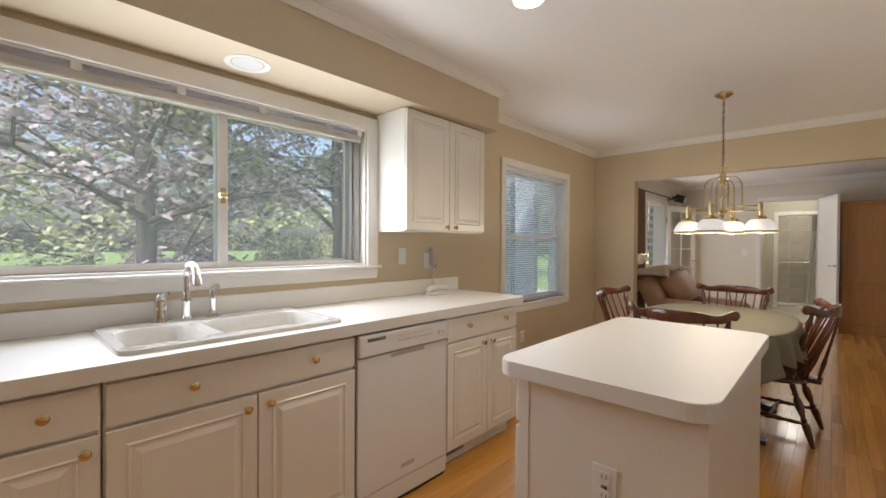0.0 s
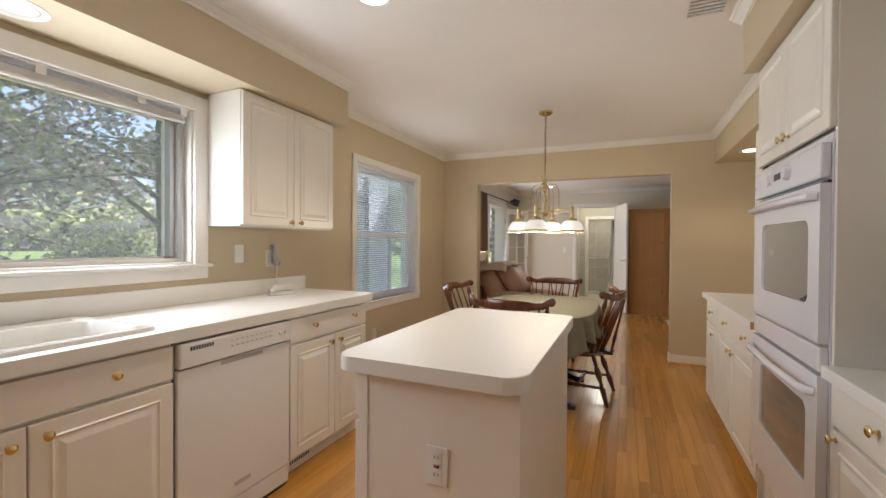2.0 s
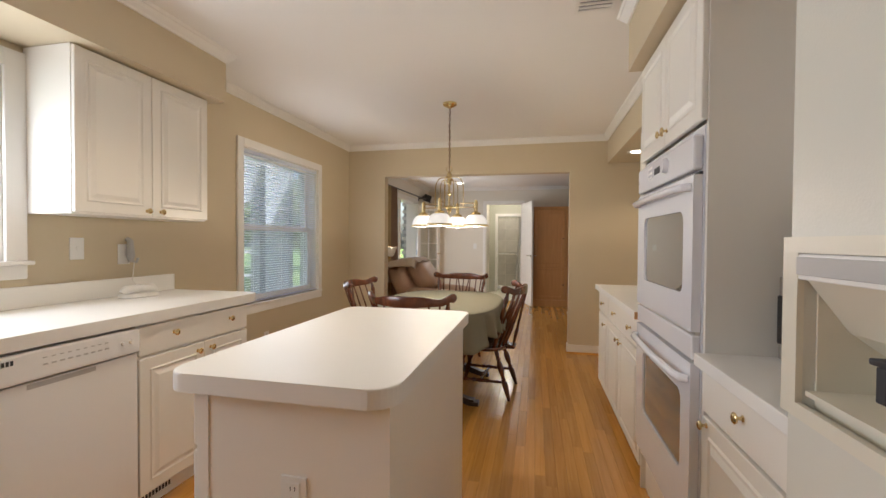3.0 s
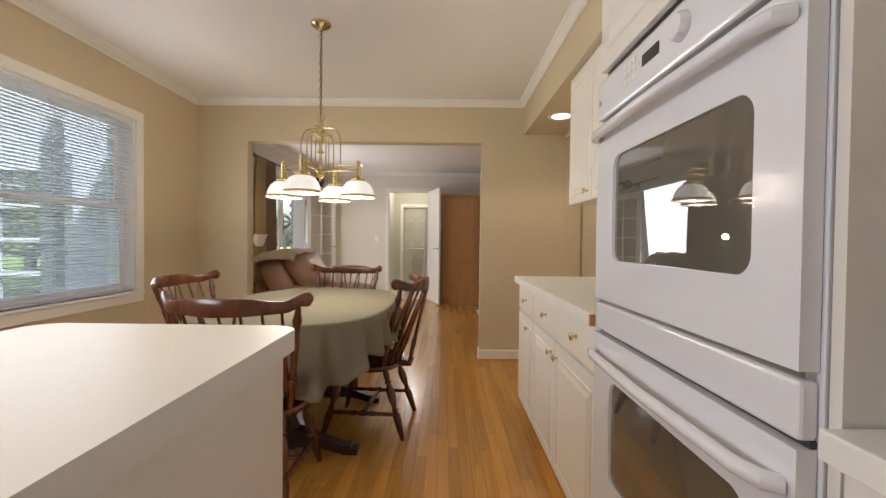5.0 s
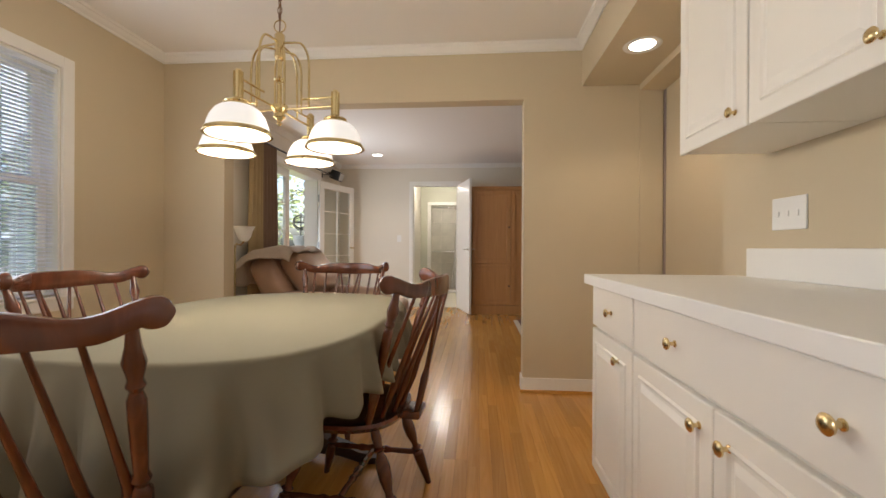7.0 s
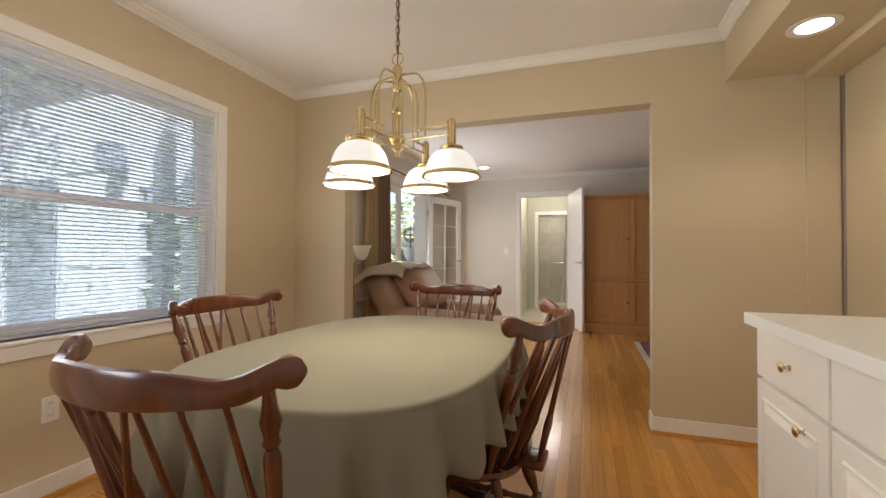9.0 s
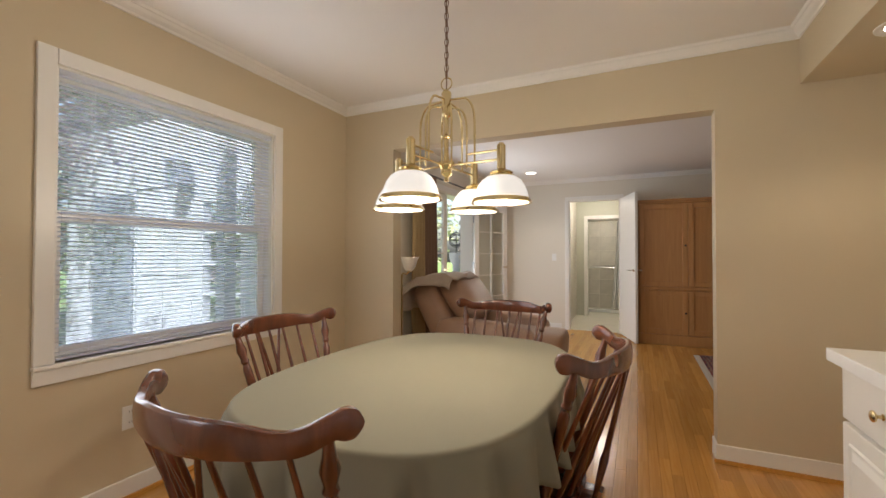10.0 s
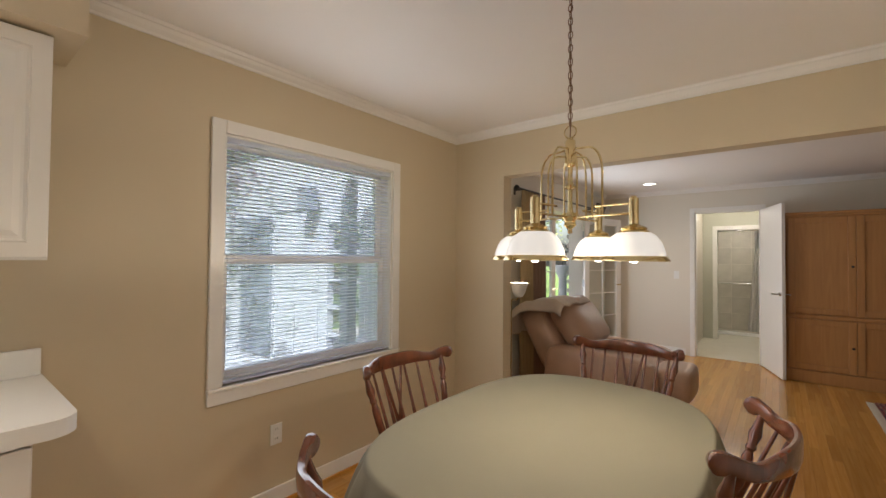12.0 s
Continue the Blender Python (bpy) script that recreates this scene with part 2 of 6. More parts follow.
def part(name, bm, material, parent, label="", smooth=False, kind=""):
    ob = link(name, bm, material, smooth)
    ob.parent = parent
    return tagged(ob, label=label, kind=kind)


def thing(name, m, label, category, group=""):
    ob = new(name)
    ob.empty_display_size = 0.1
    ob.matrix_basis = m
    return tagged(ob, label=label, category=category, group=group)


def structure(name, bm, material, label="", smooth=False):
    ob = link(name, bm, material, smooth)
    return tagged(ob, label=label, kind="structure")


def box(bm, x0, x1, y0, y1, z0, z1, bevel=0.0, seg=2):
    vs = [bm.verts.new((x, y, z)) for x in (x0, x1) for y in (y0, y1) for z in (z0, z1)]
    fs = [bm.faces.new([vs[i] for i in f]) for f in ((0, 1, 3, 2), (4, 6, 7, 5), (0, 4, 5, 1), (2, 3, 7, 6), (0, 2, 6, 4), (1, 5, 7, 3))]
    if bevel:
        edges = list({e for f in fs for e in f.edges})
        bmesh.ops.bevel(bm, geom=edges, offset=bevel, segments=seg, profile=0.5, affect="EDGES")
    return bm


def boxes(*items, bevel=0.0):
    bm = bmesh.new()
    for i in items:
        box(bm, *i, bevel=bevel)
    return bm


def turned(bm, p0, p1, profile, seg=12):
    """A turned piece from p0 to p1: profile rows of (share of the length, radius)."""
    p0, p1 = Vector(p0), Vector(p1)
    q = (p1 - p0).to_track_quat("Z", "Y")
    length = (p1 - p0).length
    rings = []
    for s, r in profile:
        rings.append([bm.verts.new(p0 + q @ Vector((r * math.cos(2 * math.pi * k / seg), r * math.sin(2 * math.pi * k / seg), s * length))) for k in range(seg)])
    for a, b in zip(rings, rings[1:]):
        for k in range(seg):
            bm.faces.new((a[k], a[(k + 1) % seg], b[(k + 1) % seg], b[k]))
    bm.faces.new(rings[0][::-1])
    bm.faces.new(rings[-1])
    return bm


def rod(bm, p0, p1, r, seg=10):
    return turned(bm, p0, p1, [(0, r), (1, r)], seg)


def tube(bm, pts, r, seg=8, closed=False):
    pts = [Vector(p) for p in pts]
    n = len(pts)
    rings, up = [], None
    for i, p in enumerate(pts):
        a = pts[(i - 1) % n] if closed or i else pts[i]
        b = pts[(i + 1) % n] if closed or i < n - 1 else pts[i]
        d = (b - a).normalized()
        if up is None:
            up = d.orthogonal().normalized()
        up = (up - d * up.dot(d)).normalized()
        side = d.cross(up)
        rr = r[i] if isinstance(r, (list, tuple)) else r
        rings.append([bm.verts.new(p + rr * (math.cos(2 * math.pi * k / seg) * up + math.sin(2 * math.pi * k / seg) * side)) for k in range(seg)])
    pairs = list(zip(rings, rings[1:])) + ([(rings[-1], rings[0])] if closed else [])
    for a, b in pairs:
        for k in range(seg):
            bm.faces.new((a[k], a[(k + 1) % seg], b[(k + 1) % seg], b[k]))
    if not closed:
        bm.faces.new(rings[0][::-1]); bm.faces.new(rings[-1])
    return bm


def prism(bm, outline, z0, z1, bevel=0.0):
    lo = [bm.verts.new((x, y, z0)) for x, y in outline]
    hi = [bm.verts.new((x, y, z1)) for x, y in outline]
    n = len(outline)
    bm.faces.new(lo[::-1])
    top = bm.faces.new(hi)
    for i in range(n):
        bm.faces.new((lo[i], lo[(i + 1) % n], hi[(i + 1) % n], hi[i]))
    if bevel:
        bmesh.ops.bevel(bm, geom=list(top.edges), offset=bevel, segments=2, profile=0.5, affect="EDGES")
    return bm


def rounded(x0, x1, y0, y1, radii, seg=8):
    """Outline of a rectangle with the corner radii (x0y0, x1y0, x1y1, x0y1)."""
    out = []
    for (cx, cy, sx, sy, a0), r in zip(((x0, y0, 1, 1, 180), (x1, y0, -1, 1, 270), (x1, y1, -1, -1, 0), (x0, y1, 1, -1, 90)), radii):
        if r < 1e-4:
            out.append((cx, cy))
            continue
        for k in range(seg + 1):
            a = radians(a0 + 90 * k / seg)
            out.append((cx + sx * r + r * math.cos(a), cy + sy * r + r * math.sin(a)))
    return out


def panel_door(bm, x0, x1, z0, z1, y, th=0.02, rail=0.055, bevel=0.004):
    """A routed door, its back at y and its face at y - th, with a raised field."""
    box(bm, x0, x1, y - th, y, z0, z1, bevel=bevel)
    f = y - th
    a0, a1, c0, c1 = x0 + rail, x1 - rail, z0 + rail, z1 - rail
    steps = ((0.0, 0.0), (0.008, 0.005), (0.016, 0.0045), (0.034, -0.003))
    loops = []
    for inset, depth in steps:
        loops.append([bm.verts.new(v) for v in ((a0 + inset, f - 0.0006 + depth - 0.005, c0 + inset), (a1 - inset, f - 0.0006 + depth - 0.005, c0 + inset), (a1 - inset, f - 0.0006 + depth - 0.005, c1 - inset), (a0 + inset, f - 0.0006 + depth - 0.005, c1 - inset))])
    base = [bm.verts.new(v) for v in ((a0 - 0.006, f + 0.001, c0 - 0.006), (a1 + 0.006, f + 0.001, c0 - 0.006), (a1 + 0.006, f + 0.001, c1 + 0.006), (a0 - 0.006, f + 0.001, c1 + 0.006))]
    chain = [base] + loops
    for a, b in zip(chain, chain[1:]):
        for i in range(4):
            bm.faces.new((a[i], a[(i + 1) % 4], b[(i + 1) % 4], b[i]))
    bm.faces.new(loops[-1])
    return bm


KNOB = [(0, 0.009), (0.08, 0.0085), (0.16, 0.005), (0.45, 0.0045), (0.55, 0.009), (0.66, 0.0145), (0.80, 0.0155), (0.92, 0.012), (1.0, 0.004)]


def knob(parent, x, y, z, name="knob"):
    bm = bmesh.new()
    turned(bm, (x, y, z), (x, y - 0.028, z), KNOB, 16)
    return part(name, bm, BRASS, parent, "polished brass knob", True)


def cabinet(name, m, w, z0, z1, depth, fronts, label, toe=0.09, group="base cabinets", category="cabinet"):
    """Front faces local -y at y = 0, the back is at depth. fronts: (kind, x0, x1, z0, z1, knobs)."""
    t = thing(name, m, label, category, group)
    bm = bmesh.new()
    box(bm, 0.0015, w - 0.0015, 0.02, depth, z0 + toe, z1)
    if toe:
        box(bm, 0.0015, w - 0.0015, 0.08, depth, z0, z0 + toe)
    part("body", bm, CAB, t)
    for kind, x0, x1, a, b, knobs in fronts:
        bm = bmesh.new()
        if kind == "door":
            panel_door(bm, x0, x1, a, b, 0.02)
        else:
            box(bm, x0, x1, 0.0, 0.02, a, b, bevel=0.005, seg=3)
        f = part(kind, bm, CAB, t)
        for kx, kz in knobs:
            knob(f, kx, 0.0, kz)
    return t


# ---- the large structure ----
H, XW, YE = 2.465, -2.0, 7.6          # ceiling height, west wall, end wall
YF, HL = 11.68, 2.44                 # living room's far wall and ceiling


def wall(name, x0, x1, y0, y1, z0, z1, holes, axis, material):
    """A wall along an axis with rectangular openings (a0, a1, z0, z1)."""
    bm = bmesh.new()
    a0, a1 = (x0, x1) if axis == "x" else (y0, y1)

    def piece(p, q, r, s):
        if q - p < 1e-4 or s - r < 1e-4:
            return
        if axis == "x":
            box(bm, p, q, y0, y1, r, s)
        else:
            box(bm, x0, x1, p, q, r, s)
    at = a0
    for h0, h1, b, t in sorted(holes):
        piece(at, h0, z0, z1)
        piece(h0, h1, z0, b)
        piece(h0, h1, t, z1)
        at = h1
    piece(at, a1, z0, z1)
    return structure(name, bm, material)


W1 = (2.27, 4.045, 1.16, 2.035)       # sink window opening
W2 = (5.61, 6.81, 0.73, 2.032)       # dining window opening
FD = (8.92, 10.68, 0.0, 2.03)         # french door opening
wall("wall_west", XW - 0.2, XW, -0.6, YE, 0, H, [W1, W2], "y", WALL)
wall("wall_end", XW - 0.2, 1.67, YE, YE + 0.12, 0, H, [(-1.515, 0.713, 0, 2.07)], "x", WALL)
wall("wall_east", 1.475, 1.67, -0.6, 6.55, 0, H, [], "y", WALL)
wall("wall_east_recess", 1.67, 1.85, 6.0, YE + 0.12, 0, H, [], "y", WALL)
structure("wall_recess_header", boxes((1.503, 1.668, 6.552, YE - 0.002, 2.11, H)), WALL)
structure("wall_end_strip", boxes((1.503, 1.655, YE - 0.012, YE - 0.0005, 0.1, 2.11)), WALL)
structure("door_gap", boxes((1.6645, 1.6695, YE - 0.03, YE - 0.0005, 0.0, 2.108)), SEAM)
wall("wall_south", XW - 0.2, 1.85, -0.75, -0.6, 0, H, [], "x", WALL)
structure("ceiling_kitchen", boxes((XW, 1.85, -0.6, YE, H, H + 0.15)), CEIL)
structure("soffit_west", boxes((XW, -1.63, -0.6, 4.99, 2.152, H)), WALL)
structure("soffit_east", boxes((1.113, 1.501, 4.99, YE, 2.152, H)), WALL)
structure("soffit_oven", boxes((0.80, 1.475, -0.6, 4.988, 2.152, H)), WALL)
wall("wall_living_west", XW - 0.2, XW, YE + 0.12, YF, 0, HL, [FD], "y", WALL2)
wall("wall_living_far", XW - 0.2, 4.0, YF, YF + 0.12, 0, HL, [(-0.715, 0.045, 0, 2.09)], "x", WALL2)
wall("wall_living_east", 4.0, 4.15, YE, YF + 0.12, 0, HL, [], "y", WALL2)
wall("wall_living_south", 1.85, 4.0, YE, YE + 0.12, 0, HL, [], "x", WALL2)
structure("wall_living_side", boxes((XW + 0.0, -1.515, YE + 0.1202, YE + 0.124, 0, HL), (0.713, 1.85, YE + 0.1202, YE + 0.124, 0, HL), (-1.515, 0.713, YE + 0.1202, YE + 0.124, 2.07, HL)), WALL2)
structure("ceiling_living", boxes((XW, 4.0, YE + 0.12, YF, HL, HL + 0.15)), CEIL)
# hall and bathroom
wall("wall_hall_west", -0.95, -0.83, YF + 0.12, 14.9, 0, 2.45, [], "y", WALL2)
wall("wall_hall_east", 1.2, 1.32, YF + 0.12, 14.9, 0, 2.45, [], "y", WALL2)
wall("wall_bath_front", -0.83, 1.2, 13.5, 13.6, 0, 2.45, [(-0.61, 0.70, 0, 1.93)], "x", GREENW)
wall("wall_bath_back", -0.95, 1.32, 14.9, 15.5, 0, 2.45, [], "x", WALL2)
structure("ceiling_hall", boxes((-0.83, 1.2, YF + 0.12, 14.9, 2.45, 2.55)), CEIL)

# floors
structure("subfloor", boxes((XW, 1.85, -0.6, YE, -0.12, -0.012), (XW, 4.0, YE, YF + 0.06, -0.12, -0.012)), DARKGAP)
structure("floor_hall", boxes((-0.83, 1.2, YF + 0.06, 14.9, -0.12, 0.0)), TILEF)


def crown(name, runs, z, material=TRIM):
    """Stepped crown moulding: runs of (x0, y0, x1, y1, nx, ny), the n pointing into the room."""
    bm = bmesh.new()
    prof = [(0, -0.062), (0.010, -0.062), (0.014, -0.050), (0.030, -0.034), (0.040, -0.018), (0.046, -0.016), (0.052, 0.0), (0, 0)]
    for x0, y0, x1, y1, nx, ny, e0, e1 in runs:
        d = Vector((x1 - x0, y1 - y0, 0)).normalized()
        ring = []
        for (px, py, e) in ((x0, y0, e0), (x1, y1, e1)):
            sgn = 1 if (px, py) == (x1, y1) else -1
            ring.append([bm.verts.new(Vector((px, py, z + dz)) + Vector((nx, ny, 0)) * o + d * (sgn * e * o)) for o, dz in prof])
        a, b = ring
        n = len(prof)
        for i in range(n):
            bm.faces.new((a[i], a[(i + 1) % n], b[(i + 1) % n], b[i]))
        bm.faces.new(a[::-1]); bm.faces.new(b)
    return structure(name, bm, material)


crown("crown_kitchen", [
    (XW, 4.99, XW, YE, 1, 0, -1, -1), (XW, YE, 1.113, YE, 0, -1, -1, -1), (1.113, YE, 1.113, 4.99, -1, 0, -1, -1), (1.113, 4.99, 0.80, 4.99, 0, 1, -1, 1), (0.80, 4.99, 0.80, -0.6, -1, 0, 1, -1),
    (-1.63, -0.6, -1.63, 4.99, 1, 0, -1, 1), (-1.63, 4.99, XW, 4.99, 0, 1, 1, -1)], H)
crown("crown_living", [(XW, YF, 4.0, YF, 0, -1, -1, -1), (XW, YE + 0.124, XW, YF, 1, 0, -1, -1)], HL)


def baseboard(name, items, h=0.1):
    bm = bmesh.new()
    for x0, x1, y0, y1 in items:
        box(bm, x0, x1, y0, y1, 0, h, bevel=0.004)
    return structure(name, bm, TRIM)


baseboard("baseboard_west", [(XW, XW + 0.015, 5.0, YE)])
baseboard("baseboard_end_west", [(XW + 0.016, -1.50, YE - 0.015, YE)])
baseboard("baseboard_end_east", [(0.703, 1.66, YE - 0.015, YE), (0.703, 0.718, YE, YE + 0.12)])
baseboard("baseboard_living", [(XW + 0.016, -0.83, YF - 0.015, YF), (0.13, 4.0, YF - 0.015, YF), (XW, XW + 0.015, 10.78, YF)])
structure("shoe_moulding", boxes((XW + 0.0152, XW + 0.027, 5.0, YE - 0.02, 0, 0.018), (0.693, 1.66, YE - 0.027, YE - 0.0152, 0, 0.018)), OAKS)


# ---- windows ----
def casing(parent, y0, y1, z0, z1, w, x, sill=True):
    """Trim on the west wall's face at x round an opening."""
    part("casing_side", boxes((x, x + 0.02, y0 - w, y0, z0, z1 + w), bevel=0.004), TRIM, parent)
    part("casing_side", boxes((x, x + 0.02, y1, y1 + w, z0, z1 + w), bevel=0.004), TRIM, parent)
    part("casing_head", boxes((x, x + 0.021, y0, y1, z1, z1 + w), bevel=0.004), TRIM, parent)
    if sill:
        part("window_sill", boxes((x - 0.05, x + (0.045 if z0 > 1 else 0.028), y0 - w - (0.015 if z0 > 1 else 0.002), y1 + w + (0.015 if z0 > 1 else 0.002), z0 - 0.02, z0), bevel=0.006), TRIM, parent)
        part("apron", boxes((x, x + 0.018, y0 - w, y1 + w, z0 - 0.085, z0 - 0.0205), bevel=0.004), TRIM, parent)


w1 = tagged(new("window_1"), kind="structure", label="white sliding window with raised blind over the sink")
y0, y1, z0, z1 = W1
casing(w1, y0, y1, z0, z1, 0.083, XW)
part("jamb_liner", boxes((XW - 0.2, XW, y0, y0 + 0.012, z0, z1), (XW - 0.2, XW, y1 - 0.012, y1, z0, z1), (XW - 0.2, XW, y0 + 0.012, y1 - 0.012, z1 - 0.012, z1), (XW - 0.2, XW - 0.0005, y0 + 0.012, y1 - 0.012, z0, z0 + 0.012)), TRIM, w1)
# outer frame, moving sash (south) and fixed sash (north)
fr = bmesh.new()
for b in ((y0 + .012, y0 + .05, z0 + .012, z1 - .012), (y1 - .06, y1 - .012, z0 + .012, z1 - .012), (y0 + .05, y1 - .06, z1 - .05, z1 - .012), (y0 + .05, y1 - .06, z0 + .012, z0 + .035)):
    box(fr, XW - 0.15, XW - 0.058, b[0], b[1], b[2], b[3], bevel=0.003)
part("window_frame", fr, TRIM, w1)


def sash(parent, x, a, b, c, d, stile, rail, material=TRIM, th=0.03, pane=None):
    s = bmesh.new()
    box(s, x, x + th, a, a + stile, c, d, bevel=0.003)
    box(s, x, x + th, b - stile, b, c, d, bevel=0.003)
    box(s, x, x + th, a + stile, b - stile, c, c + rail, bevel=0.003)
    box(s, x, x + th, a + stile, b - stile, d - rail, d, bevel=0.003)
    o = part("sash", s, material, parent)
    g = part("pane", boxes((x + th / 2 - 0.002, x + th / 2 + 0.002, a + stile, b - stile, c + rail, d - rail)), pane or HAZE_PANE, o)
    g.visible_shadow = False
    return o


sash(w1, XW - 0.085, 2.32, 3.215, 1.175, 1.985, 0.045, 0.03)
sash(w1, XW - 0.135, 3.17, 3.99, 1.18, 1.985, 0.038, 0.024)
part("track", boxes((XW - 0.13, XW - 0.06, 3.953, 3.975, 1.20, 1.98), (XW - 0.0545, XW - 0.050, 3.987, 4.018, 1.19, 2.0), bevel=0.002), ALU, w1, "grey aluminium side track")
part("latch", boxes((XW - 0.0548, XW - 0.04, 3.178, 3.202, 1.50, 1.58), (XW - 0.045, XW - 0.02, 3.165, 3.205, 1.53, 1.55), bevel=0.004), BRASS, w1, "small brass sash latch")

bl = thing("window_blind", pose(XW - 0.016, 3.155, 1.985), "white mini blind pulled fully up above the sink", "blind", "window blinds")
part("headrail", boxes((-0.02, 0.012, -0.86, 0.86, 0.012, 0.038), bevel=0.002), SLAT, bl)
for k in range(7):
    part("slat", boxes((-0.016, 0.008, -0.85, 0.85, -0.02 + 0.0042 * k, -0.0175 + 0.0042 * k)), PLASTIC, bl)
part("bottom_rail", boxes((-0.018, 0.010, -0.85, 0.85, -0.034, -0.022), bevel=0.002), PLASTIC, bl)
for yy in (-0.55, -0.18, 0.2, 0.6, 0.82):
    part("bracket", boxes((0.0122, 0.016, yy, yy + 0.035, 0.004, 0.038)), PLASTIC, bl)
wand = bmesh.new(); rod(wand, (0.02, -0.75, -0.02), (0.02, -0.752, -0.78), 0.004, 8)
part("wand", wand, PANE, bl, "clear plastic tilt wand")

w2 = tagged(new("window_2"), kind="structure", label="white double hung window in the dining area")
y0, y1, z0, z1 = W2
casing(w2, y0, y1, z0, z1, 0.068, XW)
part("jamb_liner", boxes((XW - 0.2, XW, y0, y0 + 0.012, z0, z1), (XW - 0.2, XW, y1 - 0.012, y1, z0, z1), (XW - 0.2, XW, y0 + 0.012, y1 - 0.012, z1 - 0.012, z1), (XW - 0.2, XW - 0.05, y0 + 0.012, y1 - 0.012, z0, z0 + 0.012)), TRIM, w2)
sash(w2, XW - 0.14, y0 + 0.012, y1 - 0.012, 1.37, z1 - 0.012, 0.045, 0.035, pane=HAZE_PANE2)
sash(w2, XW - 0.105, y0 + 0.012, y1 - 0.012, z0 + 0.012, 1.40, 0.045, 0.045, pane=HAZE_PANE2)

b2 = thing("window_blind", pose(XW - 0.02, (y0 + y1) / 2, 0.738), "lowered white mini blind with open slats", "blind", "window blinds")
part("headrail", boxes((-0.016, 0.016, -0.585, 0.585, 1.255, 1.285), bevel=0.002), SLAT, b2)
part("bottom_rail", boxes((-0.014, 0.014, -0.58, 0.58, 0.0, 0.012), bevel=0.002), SLAT, b2)
slat = bmesh.new()
tilt = radians(-10)
pts = [(-0.0125, -0.0005), (-0.006, 0.0008), (0.0, 0.0013), (0.006, 0.0008), (0.0125, -0.0005)]
pts = [(a * math.cos(tilt) - b * math.sin(tilt), -(a * math.sin(tilt)) + b * math.cos(tilt)) for a, b in pts]
rows = [[slat.verts.new((a, yy, b + o)) for a, b in pts] for o in (0, 0.0006) for yy in (-0.578, 0.578)]
for r0, r1 in ((rows[0], rows[1]), (rows[3], rows[2])):
    for i in range(4):
        slat.faces.new((r0[i], r0[i + 1], r1[i + 1], r1[i]))
for r0, r1 in ((rows[0], rows[2]), (rows[1], rows[3])):
    for i in range(4):
        slat.faces.new((r0[i], r1[i], r1[i + 1], r0[i + 1]))
for i in (0, 4):
    slat.faces.new((rows[0][i], rows[1][i], rows[3][i], rows[2][i]))
first = part("slat", slat, SLAT, b2)
first.location = (0, 0, 0.032)
for k in range(1, 57):
    s = new("slat", first.data)
    s.parent, s.location = b2, (0, 0, 0.032 + 0.0213 * k)
for yy in (-0.45, -0.05, 0.38):
    c = bmesh.new(); rod(c, (0.0135, yy, 0.01), (0.0135, yy, 1.27), 0.0008, 5); rod(c, (-0.0135, yy, 0.01), (-0.0135, yy, 1.27), 0.0008, 5)
    part("ladder_cord", c, SLAT, b2)


# ---- kitchen, west side ----
def west(y, x=-1.365, z=0.0):
    return pose(x, y, z, 0, 0, 90)


def east(y, x=0.875, z=0.0):
    return pose(x, y, z, 0, 0, -90)


L_BASE = "off-white base cabinet under the long worktop"
D0, D1, DR0, DR1 = 0.115, 0.728, 0.74, 0.873      # doors and drawer fronts
cabinet("base_cabinet", west(2.345), 0.27, 0, 0.886, 0.61,
        [("drawer_front", 0.004, 0.264, DR0, DR1, [(0.14, 0.815)]), ("door", 0.004, 0.264, D0, D1, [(0.228, 0.685)])], L_BASE + ", narrow with one door", toe=0.10)
cabinet("base_cabinet", west(1.745), 0.6, 0, 0.886, 0.61,
        [("drawer_front", 0.004, 0.596, DR0, DR1, [(0.3, 0.815)]), ("door", 0.004, 0.596, D0, D1, [(0.54, 0.685)])], L_BASE, toe=0.10)
cabinet("sink_cabinet", west(2.616), 0.905, 0, 0.886, 0.61,
        [("drawer_front", 0.006, 0.90, DR0, DR1, [(0.241, 0.815), (0.694, 0.815)]), ("door", 0.006, 0.459, D0, D1, [(0.418, 0.683)]), ("door", 0.463, 0.90, D0, D1, [(0.504, 0.685)])],
        "off-white double door cabinet under the sink", toe=0.10)
cabinet("base_cabinet", west(4.14), 0.71, 0, 0.886, 0.61,
        [("drawer_front", 0.004, 0.706, DR0, DR1, [(0.185, 0.818), (0.56, 0.818)]), ("door", 0.004, 0.372, D0, D1, [(0.328, 0.69)]), ("door", 0.376, 0.706, D0, D1, [(0.417, 0.69)])],
        "off-white double door base cabinet beside the dishwasher", toe=0.10)
tv = thing("toe_kick_vent", pose(-1.4475, 4.30, 0.03, 0, 0, 90), "small metal toe-kick vent below the cabinet", "vent")
part("frame", boxes((-0.09, 0.09, -0.004, 0.004, 0.0, 0.05)), PLASTIC, tv)
part("grille", boxes(*[(-0.08 + 0.018 * k, -0.07 + 0.018 * k, -0.006, -0.0045, 0.008, 0.042) for k in range(9)]), DARKGAP, tv)

dw = thing("dishwasher", west(3.523), "white built-in dishwasher between base cabinets", "dishwasher")
part("body", boxes((0.004, 0.611, 0.02, 0.58, 0.02, 0.884)), GREY, dw)
part("door", boxes((0.006, 0.609, -0.004, 0.018, 0.115, 0.765), bevel=0.005), ENAMEL, dw)
part("handle_recess", boxes((0.2, 0.43, -0.0052, -0.0042, 0.742, 0.760)), GREY, dw)
cp = part("control_panel", boxes((0.006, 0.609, -0.018, 0.018, 0.772, 0.876), bevel=0.008), ENAMEL, dw)
